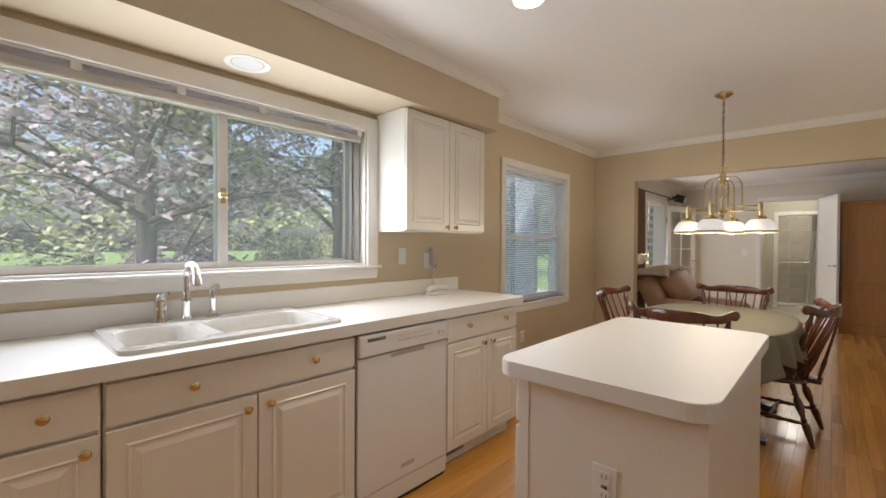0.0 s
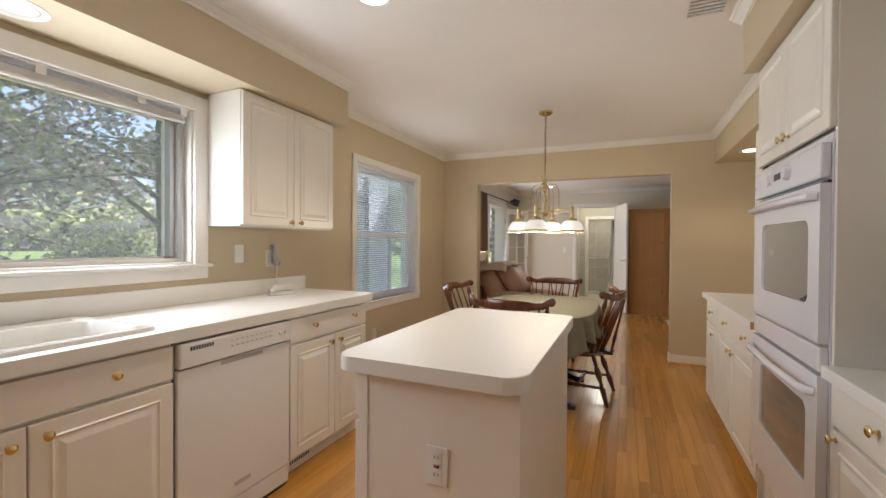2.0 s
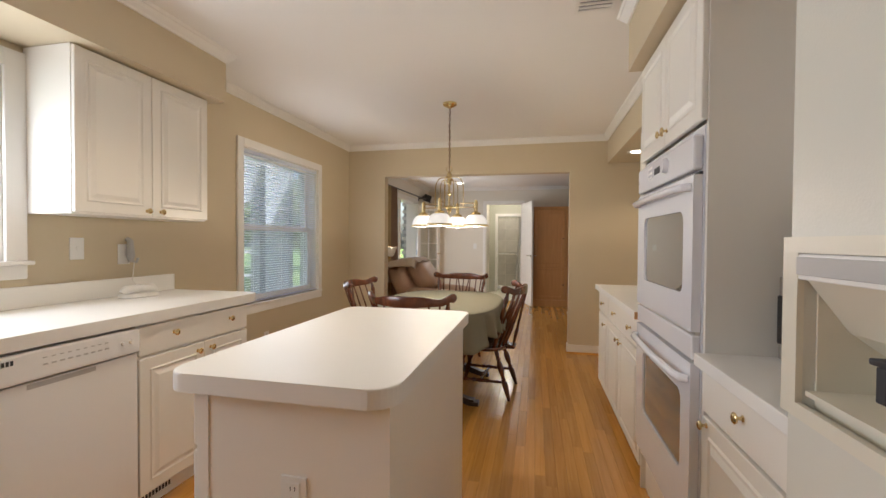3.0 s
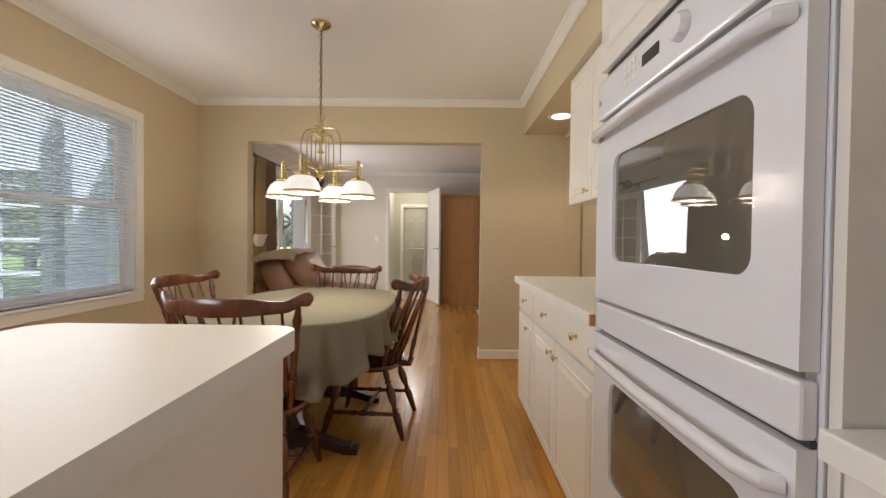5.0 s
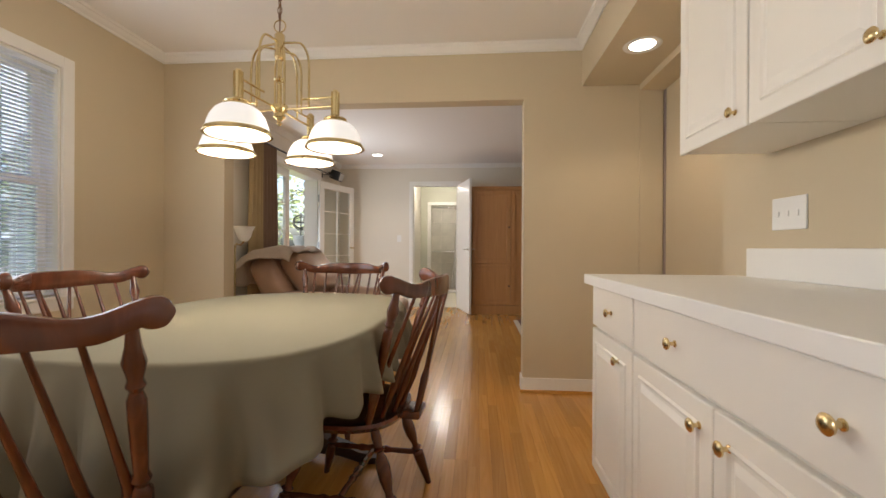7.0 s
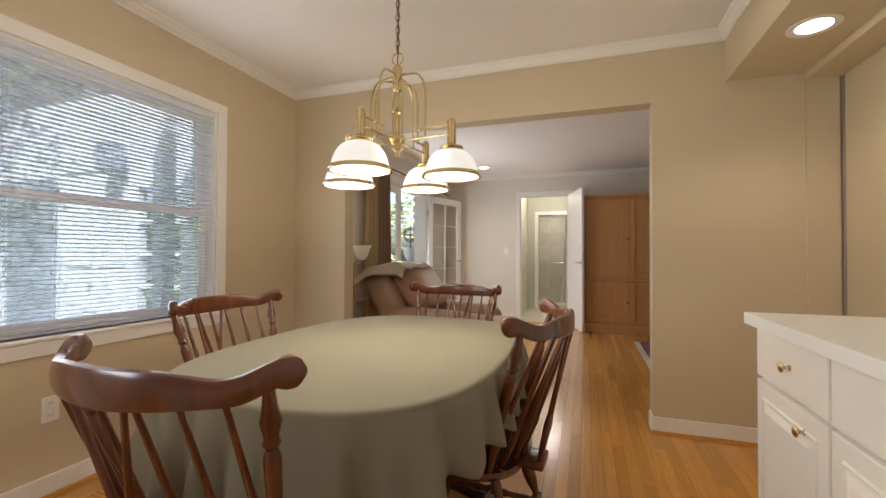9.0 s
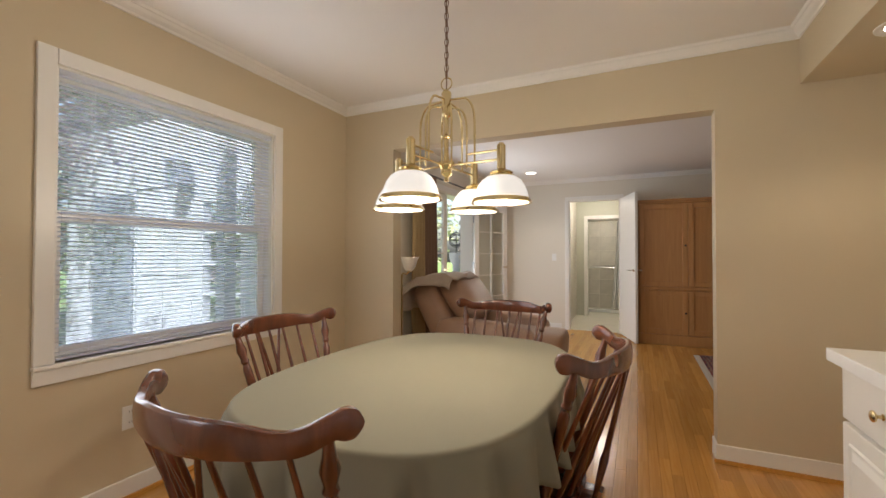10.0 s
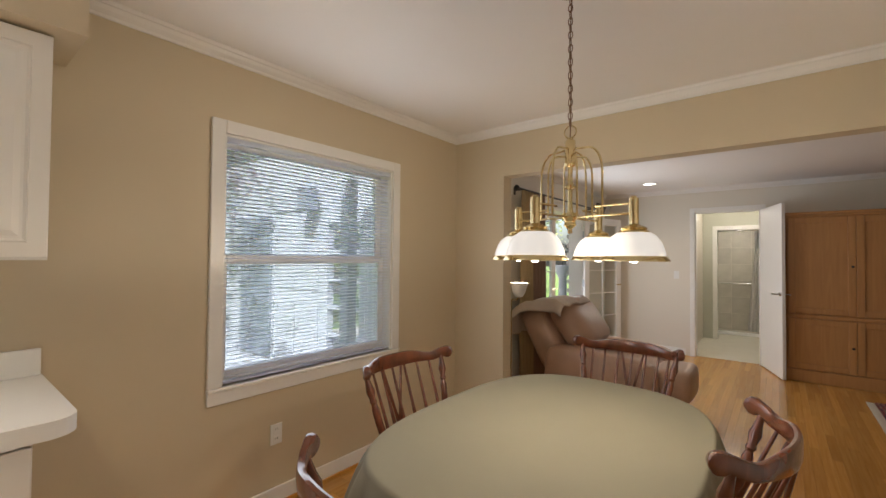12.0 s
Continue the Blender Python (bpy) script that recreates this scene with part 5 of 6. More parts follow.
cr = thing("curtain_rod", pose(XW + 0.10, 9.8, 2.14), "dark metal curtain rod with round finials", "curtain rod")
part("pole", rod(bmesh.new(), (0, -1.25, 0), (0, 1.2, 0), 0.011, 12), BLACK, cr, smooth=True)
for s in (-1.28, 1.23):
    bm = bmesh.new(); bmesh.ops.create_uvsphere(bm, u_segments=14, v_segments=10, radius=0.03); bmesh.ops.translate(bm, vec=(0, s, 0), verts=bm.verts)
    part("finial", bm, BLACK, cr, smooth=True)
for s in (-1.15, 1.05):
    part("bracket", boxes((-0.10, 0.0, s - 0.008, s + 0.008, -0.01, 0.004), (-0.10, -0.092, s - 0.015, s + 0.015, -0.05, 0.03)), BLACK, cr)
cu = thing("curtain", pose(XW + 0.10, 8.89, 0), "long brown curtain hanging gathered beside the french door", "curtain")
for cloth, k0, k1, tag in ((GOLDC, 0, 52, "tan lining folded outward"), (CURTAIN, 52, 120, "brown outer cloth")):
    bm = bmesh.new()
    cols = []
    for k in range(k0, k1 + 1):
        u = k / 120
        col = []
        for zz in (0.02, 0.6, 1.2, 1.8, 2.05, 2.128):
            w = 0.27 + 0.02 * math.sin(zz * 2)
            y = (u - 0.5) * 2 * w
            x = 0.038 * math.sin(u * 46 + 0.3 * math.sin(zz * 3)) * (1 - 0.25 * zz / 2.2)
            col.append(bm.verts.new((x, y, zz)))
        cols.append(col)
    for a, b in zip(cols, cols[1:]):
        for j in range(5):
            bm.faces.new((a[j], a[j + 1], b[j + 1], b[j]))
    o = part("fabric", bm, cloth, cu, tag, smooth=True)
    so = o.modifiers.new("thickness", "SOLIDIFY"); so.thickness = 0.003
cu2 = thing("loudspeaker", pose(XW + 0.12, 11.12, 2.17, 0, 20, 0), "small dark loudspeaker mounted high near the corner", "speaker")
part("cabinet", boxes((-0.06, 0.10, -0.10, 0.10, -0.07, 0.07), bevel=0.015), BLACK, cu2)
part("grille", boxes((0.1005, 0.105, -0.085, 0.085, -0.055, 0.055), bevel=0.002), GREY, cu2)
part("mount", boxes((-0.12, -0.061, -0.02, 0.02, -0.02, 0.02)), BLACK, cu2)

lp = thing("floor_lamp", pose(-1.64, 7.95, -0.0), "brass floor lamp with small white glass shade", "floor lamp")
part("base", turned(bmesh.new(), (0, 0, 0), (0, 0, 0.03), [(0, 0.13), (0.5, 0.125), (1, 0.03)], 24), BRASSL, lp, smooth=True)
part("pole", rod(bmesh.new(), (0, 0, 0.03), (0, 0, 1.03), 0.009, 10), BRASSL, lp, smooth=True)
part("arm", tube(bmesh.new(), [(0, 0, 1.0), (0.02, -0.01, 1.04), (0.06, -0.02, 1.03), (0.09, -0.02, 1.06)], 0.007, 8), BRASSL, lp, smooth=True)
bm = bmesh.new()
rings = [[bm.verts.new((0.09 + r * math.cos(2 * math.pi * k / 28), -0.02 + r * math.sin(2 * math.pi * k / 28), zz)) for k in range(28)] for r, zz in ((0.02, 1.06), (0.035, 1.065), (0.055, 1.10), (0.068, 1.15), (0.088, 1.185), (0.084, 1.185), (0.062, 1.15), (0.03, 1.075))]
for a, b in zip(rings, rings[1:]):
    for k in range(28):
        bm.faces.new((a[k], a[(k + 1) % 28], b[(k + 1) % 28], b[k]))
part("shade", bm, PLASTIC, lp, "white glass bell shade", True)
bulb("floor_lamp_light", (-1.55, 7.93, 1.21), 0.8, 0.03)

# recliner, facing east
rc = thing("recliner", pose(-1.03, 8.72, 0, 0, 0, 0), "tan leather recliner armchair with padded back", "armchair")


def cushion(name, x0, x1, y0, y1, z0, z1, r, parent=rc, material=LEATHER, rot=None, puff=0.02):
    bm = bmesh.new()
    bmesh.ops.create_cube(bm, size=1)
    bmesh.ops.subdivide_edges(bm, edges=bm.edges[:], cuts=5, use_grid_fill=True)
    sx, sy, sz = (x1 - x0) / 2, (y1 - y0) / 2, (z1 - z0) / 2
    for v in bm.verts:
        p = v.co * 2
        q = Vector((p.x, p.y, p.z))
        e = 1 / (abs(p.x) ** 5 + abs(p.y) ** 5 + abs(p.z) ** 5) ** (1 / 5)
        q = q * (r * e + (1 - r))
        bulge = puff * (1 - min(1, max(abs(p.x), 0) ** 2)) * (1 - min(1, abs(p.z) ** 2))
        nz = noise.noise(Vector((p.x * 1.4 + x0, p.y * 1.4 + y0, p.z * 1.4))) * 0.015
        v.co = Vector((q.x * sx, q.y * sy + math.copysign(bulge, q.y) * (abs(p.y) > 0.9), q.z * sz)) * (1 + nz)
    mm = Matrix.Translation(((x0 + x1) / 2, (y0 + y1) / 2, (z0 + z1) / 2)) @ (rot or Matrix())
    bmesh.ops.transform(bm, matrix=mm, verts=bm.verts)
    o = part(name, bm, material, parent, smooth=True)
    ss = o.modifiers.new("round", "SUBSURF"); ss.levels = ss.render_levels = 1
    return o


cushion("base", -0.40, 0.45, -0.36, 0.36, 0.03, 0.32, 0.5)
cushion("seat_cushion", -0.30, 0.48, -0.27, 0.27, 0.28, 0.50, 0.8)
cushion("footrest", 0.42, 0.72, -0.27, 0.27, 0.22, 0.50, 0.9)
for s in (-1, 1):
    cushion("armrest", -0.46, 0.50, s * 0.36 - 0.10, s * 0.36 + 0.10, 0.04, 0.60, 0.7, rot=Matrix.Rotation(radians(3), 4, "Y"))
cushion("backrest", -0.66, -0.36, -0.36, 0.36, 0.30, 0.97, 0.75, rot=Matrix.Rotation(radians(-28), 4, "Y"))
cushion("back_pillow", -0.41, -0.13, -0.30, 0.34, 0.52, 1.02, 0.9, rot=Matrix.Rotation(radians(-36), 4, "Y"), puff=0.04)
for s in (-1, 1):
    cushion("leg", -0.35 if s < 0 else 0.28, -0.29 if s < 0 else 0.34, -0.3, 0.3, 0.0, 0.05, 0.2, material=BLACK)
th_ = thing("throw_blanket", pose(-1.55, 8.58, -0.02), "grey-brown throw draped over the recliner's back", "blanket")
bm = bmesh.new()
path = [(-0.33, 0.66), (-0.32, 0.76), (-0.30, 0.86), (-0.24, 0.94), (-0.15, 1.0), (-0.04, 1.03), (0.08, 1.045), (0.18, 1.04), (0.27, 1.0)]
cols = []
for i in range(41):
    u = i / 40
    row = []
    for j in range(33):
        v = j / 32 * (len(path) - 1)
        k = min(int(v), len(path) - 2)
        f = v - k
        x = path[k][0] * (1 - f) + path[k + 1][0] * f
        zz = path[k][1] * (1 - f) + path[k + 1][1] * f
        drop = 0.10 * max(0, 0.12 - u) / 0.12
        row.append(bm.verts.new((x + 0.012 * math.sin(u * 21 + v * 1.2) + 0.05 * u, -0.36 + 0.66 * u + 0.02 * math.sin(v * 2.2), zz + 0.010 * math.sin(u * 15 + v * 1.7) - drop)))
    cols.append(row)
for a, b in zip(cols, cols[1:]):
    for j in range(32):
        bm.faces.new((a[j], a[j + 1], b[j + 1], b[j]))
o = part("fabric", bm, THROW, th_, smooth=True)
so = o.modifiers.new("thickness", "SOLIDIFY"); so.thickness = 0.014

# armoire
am = thing("armoire", pose(0.30, 11.05, 0), "large honey oak armoire with four panelled doors", "armoire")
part("body", boxes((0.0, 1.20, 0.02, 0.60, 0.14, 1.91)), ARMW, am)
part("plinth", boxes((-0.012, 1.212, 0.0, 0.60, 0.0, 0.14), bevel=0.006), ARMW, am)
part("cornice", boxes((-0.015, 1.215, 0.0, 0.61, 1.91, 1.935), (-0.03, 1.23, -0.018, 0.61, 1.935, 1.965), bevel=0.005), ARMW, am)
part("mid_rail", boxes((-0.006, 1.206, 0.0, 0.6, 0.74, 0.78), bevel=0.004), ARMW, am)
for x0, x1, kx in ((0.02, 0.598, 0.57), (0.602, 1.18, 0.63)):
    for z0, z1, kz in ((0.15, 0.73, 0.44), (0.79, 1.90, 1.338)):
        d = part("door", boxes((x0 + 0.06, x1 - 0.06, 0.010, 0.018, z0 + 0.06, z1 - 0.06)), ARMW, am)
        for b in ((x0, x0 + 0.065, z0, z1), (x1 - 0.065, x1, z0, z1)):
            part("stile", box(bmesh.new(), b[0], b[1], -0.002, 0.0195, b[2], b[3], bevel=0.004), ARMW, d)
        for b in ((x0 + 0.0652, x1 - 0.0652, z0, z0 + 0.065), (x0 + 0.0652, x1 - 0.0652, z1 - 0.065, z1)):
            part("rail", box(bmesh.new(), b[0], b[1], -0.002, 0.0195, b[2], b[3], bevel=0.004), ARMW, d)
        if kx < 0.6:
            part("knob", turned(bmesh.new(), (kx, -0.002, kz), (kx, -0.028, kz), [(0, 0.008), (0.5, 0.006), (0.8, 0.014), (1, 0.008)], 12), BLACK, d, "small dark knob", True)

# open door to the hall
dr = tagged(new("door_1"), kind="structure", label="open white door to the bathroom hall")
dr.matrix_basis = pose(0.045, YF - 0.02, 0, 0, 0, -73)
part("door_leaf", boxes((0.0, 0.75, 0.0, 0.035, 0.01, 2.08), bevel=0.003), TRIM, dr)
for s in (0, 1):
    y = 0.035 if s else 0.0
    d_ = 1 if s else -1
    hb = turned(bmesh.new(), (0.70, y, 1.0), (0.70, y + d_ * 0.012, 1.0), [(0, 0.028), (1, 0.026)], 18)
    rod(hb, (0.70, y + d_ * 0.01, 1.0), (0.70, y + d_ * 0.06, 1.0), 0.009)
    rod(hb, (0.71, y + d_ * 0.055, 1.0), (0.60, y + d_ * 0.055, 1.0), 0.009)
    part("door_handle", hb, CHROME, dr, "brushed nickel lever handle", True)
part("casing", boxes((-0.775, -0.715, YF - 0.018, YF, 0, 2.15), (0.045, 0.105, YF - 0.018, YF, 0, 2.15), (-0.715, 0.045, YF - 0.019, YF, 2.09, 2.15), (-0.715, -0.70, YF, YF + 0.12, 0, 2.09), (0.03, 0.045, YF, YF + 0.12, 0, 2.09), (-0.70, 0.03, YF, YF + 0.12, 2.075, 2.09), bevel=0.003), TRIM, tagged(new("door_frame"), kind="structure"))
part("casing", boxes((-0.68, -0.61, 13.48, 13.5, 0, 2.0), (0.70, 0.77, 13.48, 13.5, 0, 2.0), (-0.61, 0.70, 13.479, 13.5, 1.93, 2.0), bevel=0.003), TRIM, tagged(new("door_frame"), kind="structure"))

# bathroom
tb_ = thing("bath_ledge", pose(0.2, 14.2, 0), "white shower kerb across the bathroom", "shower base")
part("kerb", boxes((-1.02, 0.9, -0.04, 0.04, 0, 0.06), bevel=0.01), ENAMEL, tb_)
gb = thing("grab_bar", pose(-0.3, 14.83, 0.93), "brushed steel grab bar on the tiled wall", "grab bar")
part("bar", tube(bmesh.new(), [(-0.42, 0.05, 0), (-0.42, 0.0, 0), (0.42, 0, 0), (0.42, 0.05, 0)], 0.016, 10), CHROME, gb, smooth=True)
srd = thing("shower_rod", pose(0, 14.2, 1.95), "chrome shower curtain rod", "curtain rod")
part("pole", rod(bmesh.new(), (-0.83, 0, 0), (1.2, 0, 0), 0.012), CHROME, srd, smooth=True)
scu = thing("shower_curtain", pose(0.0, 14.2, 0), "pale grey shower curtain gathered on its rod", "shower curtain")
bm = bmesh.new()
cols = []
for k in range(81):
    u = k / 80
    cols.append([bm.verts.new((-0.10 + 0.36 * u + 0.16 * (u - 0.5) * (1.5 - zz), 0.03 * math.sin(u * 50), zz)) for zz in (0.09, 0.8, 1.4, 1.62)])
top = bmesh.new()
heads = [[top.verts.new((-0.10 + 0.36 * k / 80, 0.03 * math.sin(k / 80 * 50), zz)) for zz in (1.6205, 1.93)] for k in range(81)]
for a, b in zip(heads, heads[1:]):
    top.faces.new((a[0], a[1], b[1], b[0]))
part("heading", top, GREY, scu, "darker grey band at the top", smooth=True)
for a, b in zip(cols, cols[1:]):
    for j in range(3):
        bm.faces.new((a[j], a[j + 1], b[j + 1], b[j]))
part("fabric", bm, CURTAINW, scu, smooth=True)

# rug
rg = thing("area_rug", pose(0.94, 8.95, 0.0), "dark red patterned rug with pale fringe", "rug")
RUG = bpy.data.materials.new("woven rug pattern")
RUG.use_nodes = True
n, l = RUG.node_tree.nodes, RUG.node_tree.links
tcn, vor, wav, cr1 = n.new("ShaderNodeTexCoord"), n.new("ShaderNodeTexVoronoi"), n.new("ShaderNodeTexWave"), n.new("ShaderNodeValToRGB")
vor.inputs["Scale"].default_value, wav.inputs["Scale"].default_value, wav.inputs["Distortion"].default_value = 16, 9, 6
l.new(tcn.outputs["Object"], vor.inputs["Vector"]); l.new(tcn.outputs["Object"], wav.inputs["Vector"])
ad = n.new("ShaderNodeMath"); ad.operation = "ADD"
l.new(vor.outputs["Distance"], ad.inputs[0]); l.new(wav.outputs["Fac"], ad.inputs[1])
hf = n.new("ShaderNodeMath"); hf.operation = "MULTIPLY"; hf.inputs[1].default_value = 0.6
l.new(ad.outputs[0], hf.inputs[0]); l.new(hf.outputs[0], cr1.inputs[0])
cr1.color_ramp.interpolation = "CONSTANT"
els = cr1.color_ramp.elements
els[0].color = (0.03, 0.03, 0.06, 1)
els[1].position, els[1].color = 0.66, (0.22, 0.16, 0.11, 1)
e = els.new(0.35); e.color = (0.20, 0.03, 0.025, 1)
l.new(cr1.outputs[0], n["Principled BSDF"].inputs["Base Color"])
n["Principled BSDF"].inputs["Roughness"].default_value = 0.95
part("field", boxes((0.045, 2.2, 0.03, 1.58, 0.001, 0.009)), RUG, rg)
part("border", boxes((0.02, 0.045, 0.03, 1.58, 0.001, 0.009), (0.03, 2.2, 0.0, 0.03, 0.001, 0.009), (0.03, 2.2, 1.58, 1.61, 0.001, 0.009)), RUG, rg)
part("fringe", boxes(*[(-0.04, 0.0195, 0.005 + 0.0138 * k, 0.013 + 0.0138 * k, 0.001, 0.005) for k in range(115)]), FRINGE, rg)

# ---- outdoors ----
structure("ground", boxes((-90, XW - 0.2, -70, 90, -0.5, -0.35)), GRASS)
structure("ground_around_house", boxes((XW - 0.2, 60, -70, 90, -0.5, -0.36)), GRASS)
structure("patio", boxes((-7.0, XW - 0.2, 8.01, 14.2, -0.349, -0.12)), mat("patio concrete", (0.42, 0.40, 0.36), 0.8, vary=0.12))
# Slab out of view, added to keep direct sun out of the rooms.
structure("unseen_roof", boxes((XW - 0.6, 4.6, -1.2, 16.0, 2.75, 2.95)), mat("grey roof", (0.2, 0.2, 0.2), 0.9))
pier = tagged(new("brick_pier"), kind="structure", label="painted brick pier beside the french door")
part("core", boxes((-2.475, XW - 0.2, 11.345, 11.68, -0.349, 2.7)), MORTAR, pier)
bk = box(bmesh.new(), 0, 0.197, 0, 0.028, 0, 0.066)
bk_mesh = None
for r_ in range(42):
    for c_ in range(2):
        x0 = -2.50 + 0.205 * c_ - (0.1 if r_ % 2 else 0.0)
        if x0 < -2.51 or x0 > XW - 0.35:
            continue
        if bk_mesh is None:
            ob = part("brick", bk, BRICK, pier)
            bk_mesh = ob.data
        else:
            ob = new("brick", bk_mesh)
            ob.parent = pier
        ob.location = (x0, 11.316, -0.34 + 0.074 * r_)

pw = tagged(new("porch_wall"), kind="structure", label="white porch wall with a door, window and shutters")
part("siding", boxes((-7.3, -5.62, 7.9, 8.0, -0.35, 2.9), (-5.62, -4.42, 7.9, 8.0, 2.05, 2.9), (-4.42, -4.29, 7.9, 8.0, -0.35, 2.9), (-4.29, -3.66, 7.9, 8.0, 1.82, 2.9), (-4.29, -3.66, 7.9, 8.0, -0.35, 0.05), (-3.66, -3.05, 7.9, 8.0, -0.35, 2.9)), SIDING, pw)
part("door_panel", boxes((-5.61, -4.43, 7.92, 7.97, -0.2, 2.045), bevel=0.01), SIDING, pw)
for a in (-5.5, -4.95):
    for z0, z1 in ((0.0, 0.75), (0.95, 1.9)):
        part("panel", boxes((a, a + 0.45, 7.905, 7.919, z0, z1), bevel=0.006), SIDING, pw)
for k in range(4):
    part("muntin", boxes((-4.29, -3.66, 7.92, 7.96, 0.38 + 0.35 * k, 0.43 + 0.35 * k)), SIDING, pw)
part("shutter", boxes((-6.54, -5.64, 7.86, 7.895, -0.1, 2.0), bevel=0.01), SHUTTER, pw)
part("post", boxes((-3.12, -3.0, 7.2, 7.32, -0.12, 2.9), bevel=0.01), SIDING, pw)
part("post", boxes((-7.0, -6.88, 7.2, 7.32, -0.12, 2.9), bevel=0.01), SIDING, pw)
lnt = thing("porch_lantern", pose(-4.53, 7.89, 2.02), "dark outdoor wall lantern beside the porch door", "wall lantern")
part("body", boxes((-0.11, 0.11, -0.22, -0.05, -0.02, 0.26), bevel=0.01), SHUTTER, lnt)
part("cap", turned(bmesh.new(), (0, -0.135, 0.26), (0, -0.135, 0.36), [(0, 0.15), (1, 0.02)], 4), SHUTTER, lnt)
part("bracket", boxes((-0.03, 0.03, -0.05, 0, 0.0, 0.2)), SHUTTER, lnt)
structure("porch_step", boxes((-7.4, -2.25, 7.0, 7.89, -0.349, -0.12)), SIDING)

ars = thing("garden_ornament", pose(-3.3, 13.07, -0.12), "dark iron ornament on a pedestal", "garden ornament")
part("pedestal", turned(bmesh.new(), (0, 0, 0), (0, 0, 1.38), [(0, 0.2), (0.1, 0.19), (0.15, 0.10), (0.8, 0.08), (0.9, 0.15), (1, 0.16)], 18), SIDING, ars, smooth=True)
bm = bmesh.new()
for tl_ in (0, 50, 90, 130):
    pts = [Matrix.Rotation(radians(tl_), 3, "X") @ Vector((0.16 * math.cos(2 * math.pi * i / 24), 0.16 * math.sin(2 * math.pi * i / 24), 0)) + Vector((0, 0, 1.66)) for i in range(24)]
    tube(bm, pts, 0.012, 6, True)
rod(bm, (0, 0, 1.38), (0, 0, 1.86), 0.012)
part("rings", bm, BLACK, ars, smooth=True)


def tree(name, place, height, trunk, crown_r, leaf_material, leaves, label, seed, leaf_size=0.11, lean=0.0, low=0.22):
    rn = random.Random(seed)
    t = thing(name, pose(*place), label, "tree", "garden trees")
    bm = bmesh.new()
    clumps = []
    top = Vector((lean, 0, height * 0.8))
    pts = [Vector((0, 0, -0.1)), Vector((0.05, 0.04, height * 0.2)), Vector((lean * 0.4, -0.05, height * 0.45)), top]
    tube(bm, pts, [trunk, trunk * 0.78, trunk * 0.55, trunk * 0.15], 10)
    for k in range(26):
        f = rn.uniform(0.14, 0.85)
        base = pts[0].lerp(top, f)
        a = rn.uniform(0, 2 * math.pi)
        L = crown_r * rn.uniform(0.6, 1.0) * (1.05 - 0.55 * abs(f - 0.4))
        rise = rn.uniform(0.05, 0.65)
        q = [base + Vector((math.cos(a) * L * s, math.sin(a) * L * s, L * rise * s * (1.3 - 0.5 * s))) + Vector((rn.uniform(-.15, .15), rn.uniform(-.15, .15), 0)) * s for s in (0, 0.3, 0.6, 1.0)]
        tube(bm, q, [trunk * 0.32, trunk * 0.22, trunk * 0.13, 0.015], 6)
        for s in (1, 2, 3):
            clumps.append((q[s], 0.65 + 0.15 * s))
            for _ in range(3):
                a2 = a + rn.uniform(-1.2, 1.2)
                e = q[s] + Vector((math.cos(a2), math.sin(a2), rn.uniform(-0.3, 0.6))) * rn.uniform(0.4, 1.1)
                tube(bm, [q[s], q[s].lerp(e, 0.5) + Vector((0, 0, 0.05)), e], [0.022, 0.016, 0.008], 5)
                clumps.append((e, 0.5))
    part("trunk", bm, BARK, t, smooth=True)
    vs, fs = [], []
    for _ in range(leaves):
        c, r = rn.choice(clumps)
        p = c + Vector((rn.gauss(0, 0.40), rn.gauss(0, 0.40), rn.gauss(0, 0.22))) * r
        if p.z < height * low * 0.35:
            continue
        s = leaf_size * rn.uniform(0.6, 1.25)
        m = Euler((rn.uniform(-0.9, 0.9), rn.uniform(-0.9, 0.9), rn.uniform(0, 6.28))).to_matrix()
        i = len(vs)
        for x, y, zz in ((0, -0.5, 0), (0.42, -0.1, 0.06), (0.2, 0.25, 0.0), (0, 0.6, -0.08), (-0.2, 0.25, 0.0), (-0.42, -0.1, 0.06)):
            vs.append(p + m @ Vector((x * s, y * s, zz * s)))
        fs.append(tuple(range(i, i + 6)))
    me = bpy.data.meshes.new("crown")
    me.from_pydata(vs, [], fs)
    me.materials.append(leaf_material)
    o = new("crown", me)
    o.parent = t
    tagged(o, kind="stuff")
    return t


tree("maple_tree", (-7.6, 3.95, -0.35), 8.0, 0.17, 4.0, LEAFP, 11500, "purple-leaved maple with dark spreading branches", 11, 0.10, 0.5, 0.15)
tree("maple_tree", (-10.2, 5.9, -0.35), 8.5, 0.20, 4.0, LEAFP, 11000, "purple-leaved maple with a leaning dark trunk", 15, 0.13, 1.3)
tree("maple_tree", (-9.0, 8.3, -0.35), 8.0, 0.20, 3.6, LEAFG, 14000, "green maple with yellow-green leaves on the lawn", 12, 0.12)
tree("maple_tree", (-10.5, -0.8, -0.35), 8.5, 0.2, 3.8, LEAFG, 6500, "green maple further along the garden", 13, 0.13)
tree("maple_tree", (-10.0, 14.5, -0.35), 8.5, 0.2, 3.8, LEAFG, 12000, "green maple behind the patio", 14, 0.13)
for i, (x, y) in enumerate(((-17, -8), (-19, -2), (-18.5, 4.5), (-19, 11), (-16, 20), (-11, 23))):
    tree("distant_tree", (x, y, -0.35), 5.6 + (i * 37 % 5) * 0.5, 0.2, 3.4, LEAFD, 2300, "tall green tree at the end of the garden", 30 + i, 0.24)

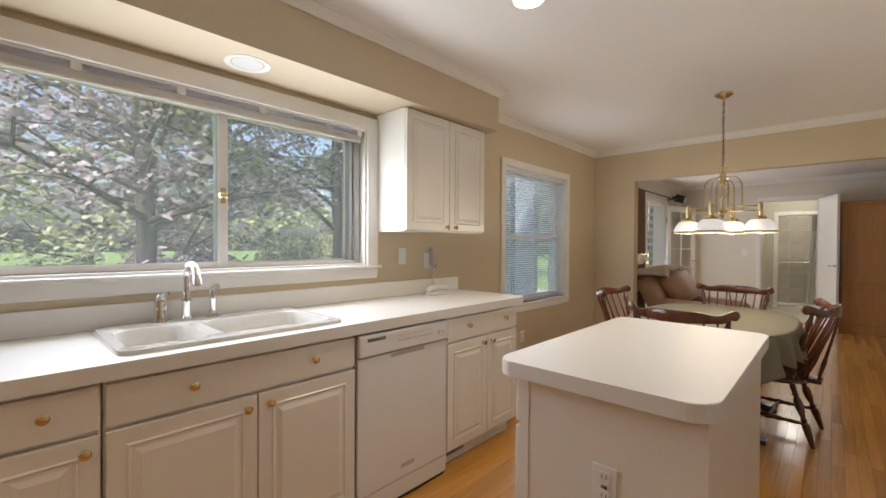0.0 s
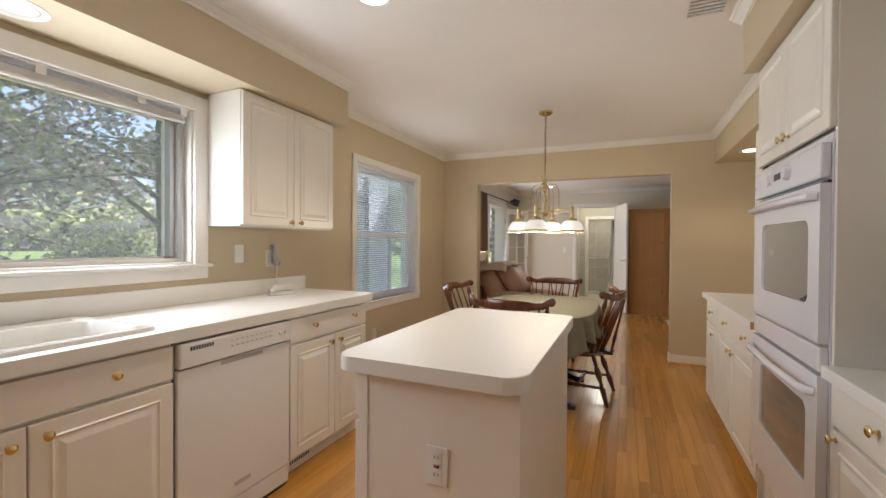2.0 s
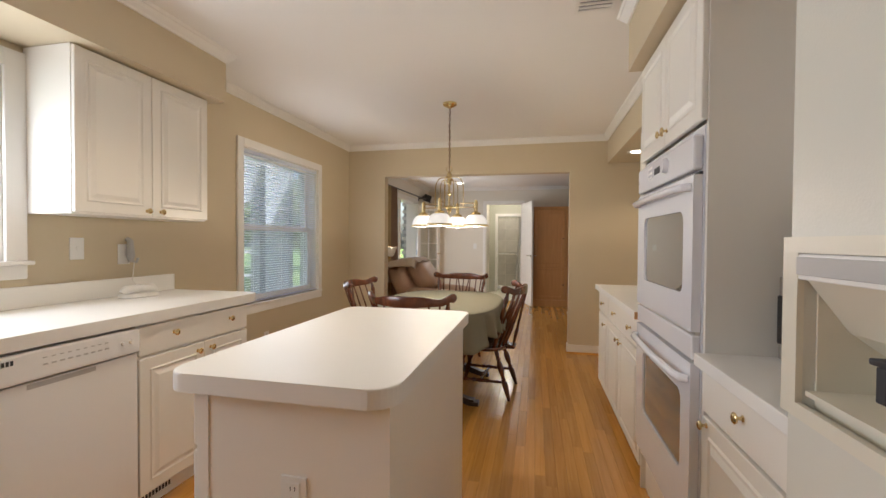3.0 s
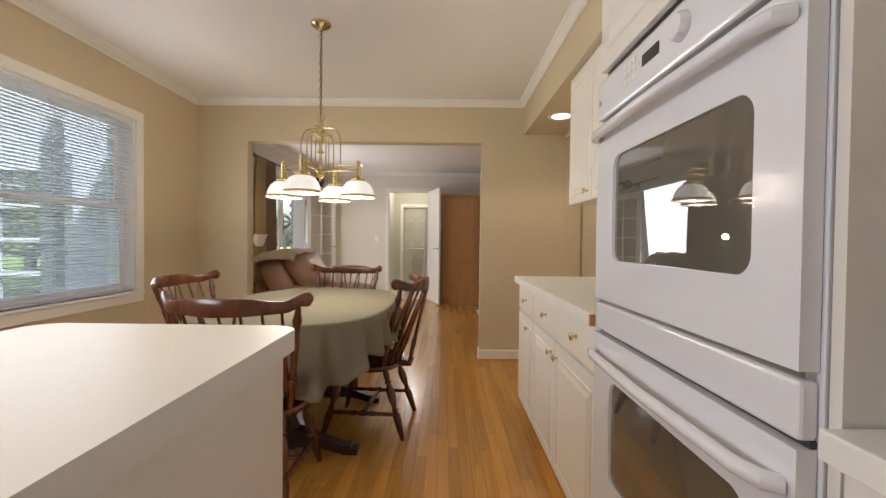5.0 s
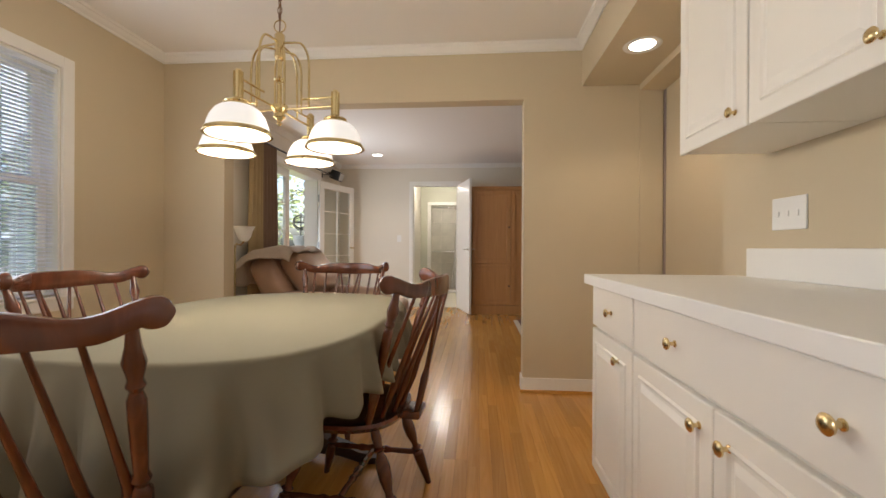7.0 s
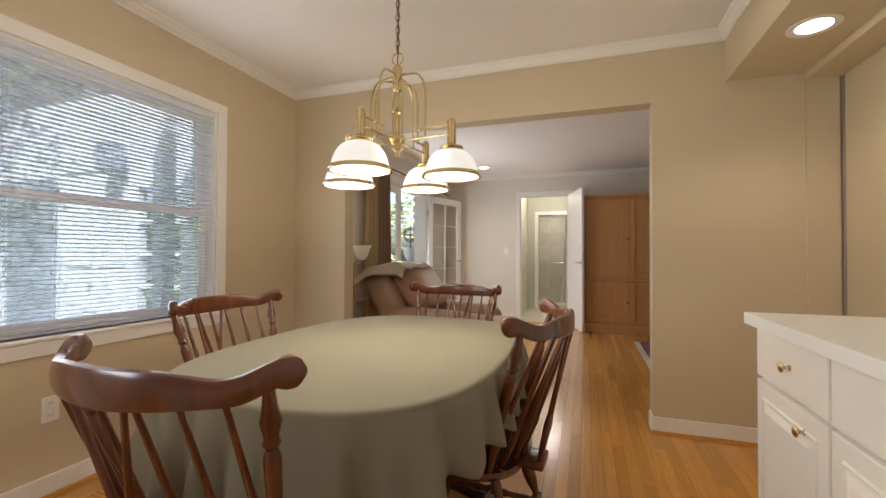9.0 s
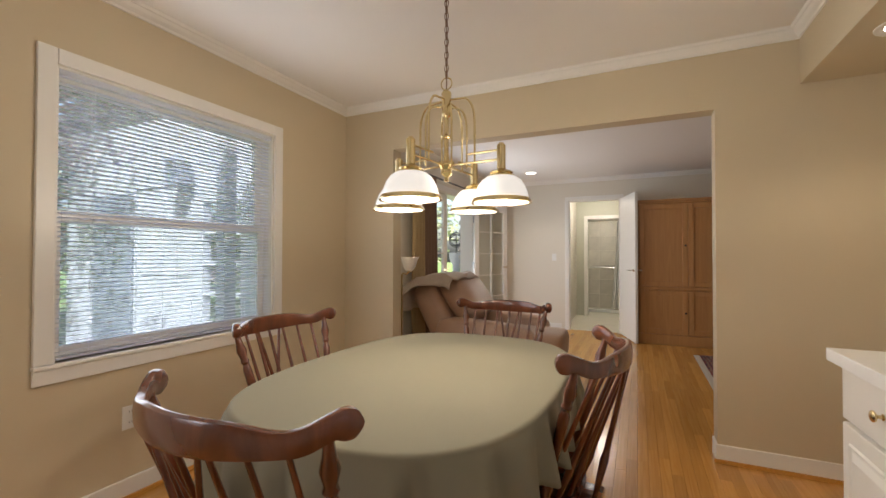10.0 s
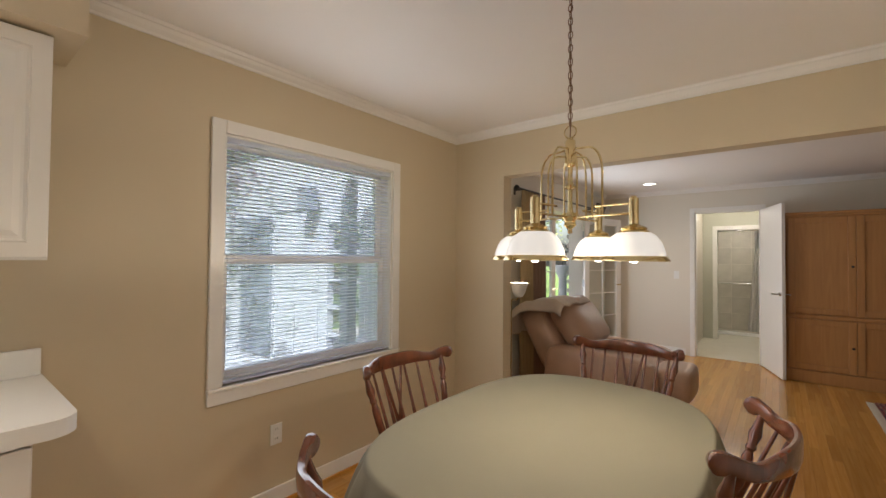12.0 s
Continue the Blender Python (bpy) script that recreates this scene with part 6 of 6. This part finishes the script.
def bush(place, w, h, seed, leaves=5000, material=LEAFG):
    rn = random.Random(seed)
    t = thing("garden_bush", pose(*place), "dense green leafy bush on the lawn", "bush", "garden bushes")
    st = bmesh.new()
    for _ in range(9):
        a = rn.uniform(0, 6.28)
        tube(st, [(0.05 * math.cos(a), 0.05 * math.sin(a), -0.05), (w * 0.3 * math.cos(a), w * 0.3 * math.sin(a), h * 0.5), (w * 0.6 * math.cos(a), w * 0.6 * math.sin(a), h * 0.8)], [0.03, 0.02, 0.008], 5)
    part("stems", st, BARK, t)
    vs, fs = [], []
    lobes = [(rn.uniform(-1, 1) * w * 0.7, rn.uniform(-1, 1) * w, rn.uniform(0.25, 0.8) * h, rn.uniform(0.5, 0.9)) for _ in range(14)]
    for _ in range(leaves):
        lx, ly, lz, lr = rn.choice(lobes)
        p = Vector((rn.gauss(0, 1), rn.gauss(0, 1), rn.gauss(0, 1))).normalized() * (lr * w * 0.55 * rn.uniform(0.6, 1.05)) + Vector((lx, ly, lz))
        if p.z < 0.03:
            continue
        s = 0.15 * rn.uniform(0.6, 1.2)
        m = Euler((rn.uniform(-1.2, 1.2), rn.uniform(-1.2, 1.2), rn.uniform(0, 6.28))).to_matrix()
        i = len(vs)
        for x, y, zz in ((0, -0.5, 0), (0.35, 0, 0.05), (0, 0.6, -0.06), (-0.35, 0, 0.05)):
            vs.append(p + m @ Vector((x * s, y * s, zz * s)))
        fs.append((i, i + 1, i + 2, i + 3))
    me = bpy.data.meshes.new("foliage")
    me.from_pydata(vs, [], fs)
    me.materials.append(material)
    o = new("foliage", me)
    o.parent = t
    tagged(o, kind="stuff")


for i in range(9):
    bush((-13.5 - 1.4 * (i % 3), -10 + 3.3 * i, -0.35), 1.4, 1.3 + 0.3 * (i % 4), 60 + i, 2600, (LEAFG, LEAFD, LEAFP)[i % 3])

# ---- floor, tiles ----
rn = random.Random(7)
PW = 0.0572
LENS = (0.55, 0.8, 1.05, 1.35)
meshes = {}
fl = tagged(new("floor"), kind="structure", label="honey-coloured oak strip floor running along the room")
for L in LENS:
    bm = bmesh.new()
    w = PW - 0.0003
    lo = [bm.verts.new(v) for v in ((0, 0, -0.011), (w, 0, -0.011), (w, L - 0.0004, -0.011), (0, L - 0.0004, -0.011))]
    md = [bm.verts.new(v) for v in ((0, 0, -0.0008), (w, 0, -0.0008), (w, L - 0.0004, -0.0008), (0, L - 0.0004, -0.0008))]
    b = 0.0003
    hi = [bm.verts.new(v) for v in ((b, b, 0), (w - b, b, 0), (w - b, L - 0.0004 - b, 0), (b, L - 0.0004 - b, 0))]
    bm.faces.new(lo[::-1]); bm.faces.new(hi)
    for r0, r1 in ((lo, md), (md, hi)):
        for i in range(4):
            bm.faces.new((r0[i], r0[(i + 1) % 4], r1[(i + 1) % 4], r1[i]))
    me = bpy.data.meshes.new("plank")
    bm.to_mesh(me); bm.free()
    me.materials.append(OAK)
    meshes[L] = me
rest_v, rest_f = [], []
count = 0
x = XW
col = 0
while x < 3.95:
    y = -0.6 - rn.uniform(0, 1.0)
    while y < YF + 0.05:
        L = rn.choice(LENS)
        xe = x + PW - 0.0003
        ya, yb = max(y, -0.6), min(y + L - 0.0004, YF + 0.058)
        inside = not (x > 1.80 and ya < YE)
        near = -0.15 < x < 0.95 and 4.3 < y < 11.0
        if inside and near and count < 300 and y + L < YF + 0.05:
            o = new("plank", meshes[L])
            o.parent, o.location = fl, (x, y, 0)
            count += 1
        elif inside and yb > ya + 0.01:
            i = len(rest_v)
            rest_v += [(xx, yy, zz) for zz in (-0.011, 0) for xx, yy in ((x, ya), (xe, ya), (xe, yb), (x, yb))]
            rest_f += [(i + 4, i + 5, i + 6, i + 7), (i, i + 1, i + 5, i + 4), (i + 1, i + 2, i + 6, i + 5), (i + 2, i + 3, i + 7, i + 6), (i + 3, i, i + 4, i + 7)]
        y += L
    x += PW
me = bpy.data.meshes.new("planks_joined")
me.from_pydata(rest_v, [], rest_f)
me.materials.append(OAKS)
o = new("planks", me)
o.parent = fl
tagged(o, kind="stuff")

bt = tagged(new("bath_wall_tiles"), kind="structure", label="beige travertine tiles on the shower wall")
bm = box(bmesh.new(), 0, 0.325, -0.012, -0.001, 0, 0.325, bevel=0.002, seg=1)
first = part("tile", bm, TILEW, bt)
first.location = (-0.83, 14.9, 0.0)
for i in range(6):
    for j in range(7):
        if i or j:
            o = new("tile", first.data)
            o.parent, o.location = bt, (-0.83 + 0.33 * i, 14.9, 0.33 * j)
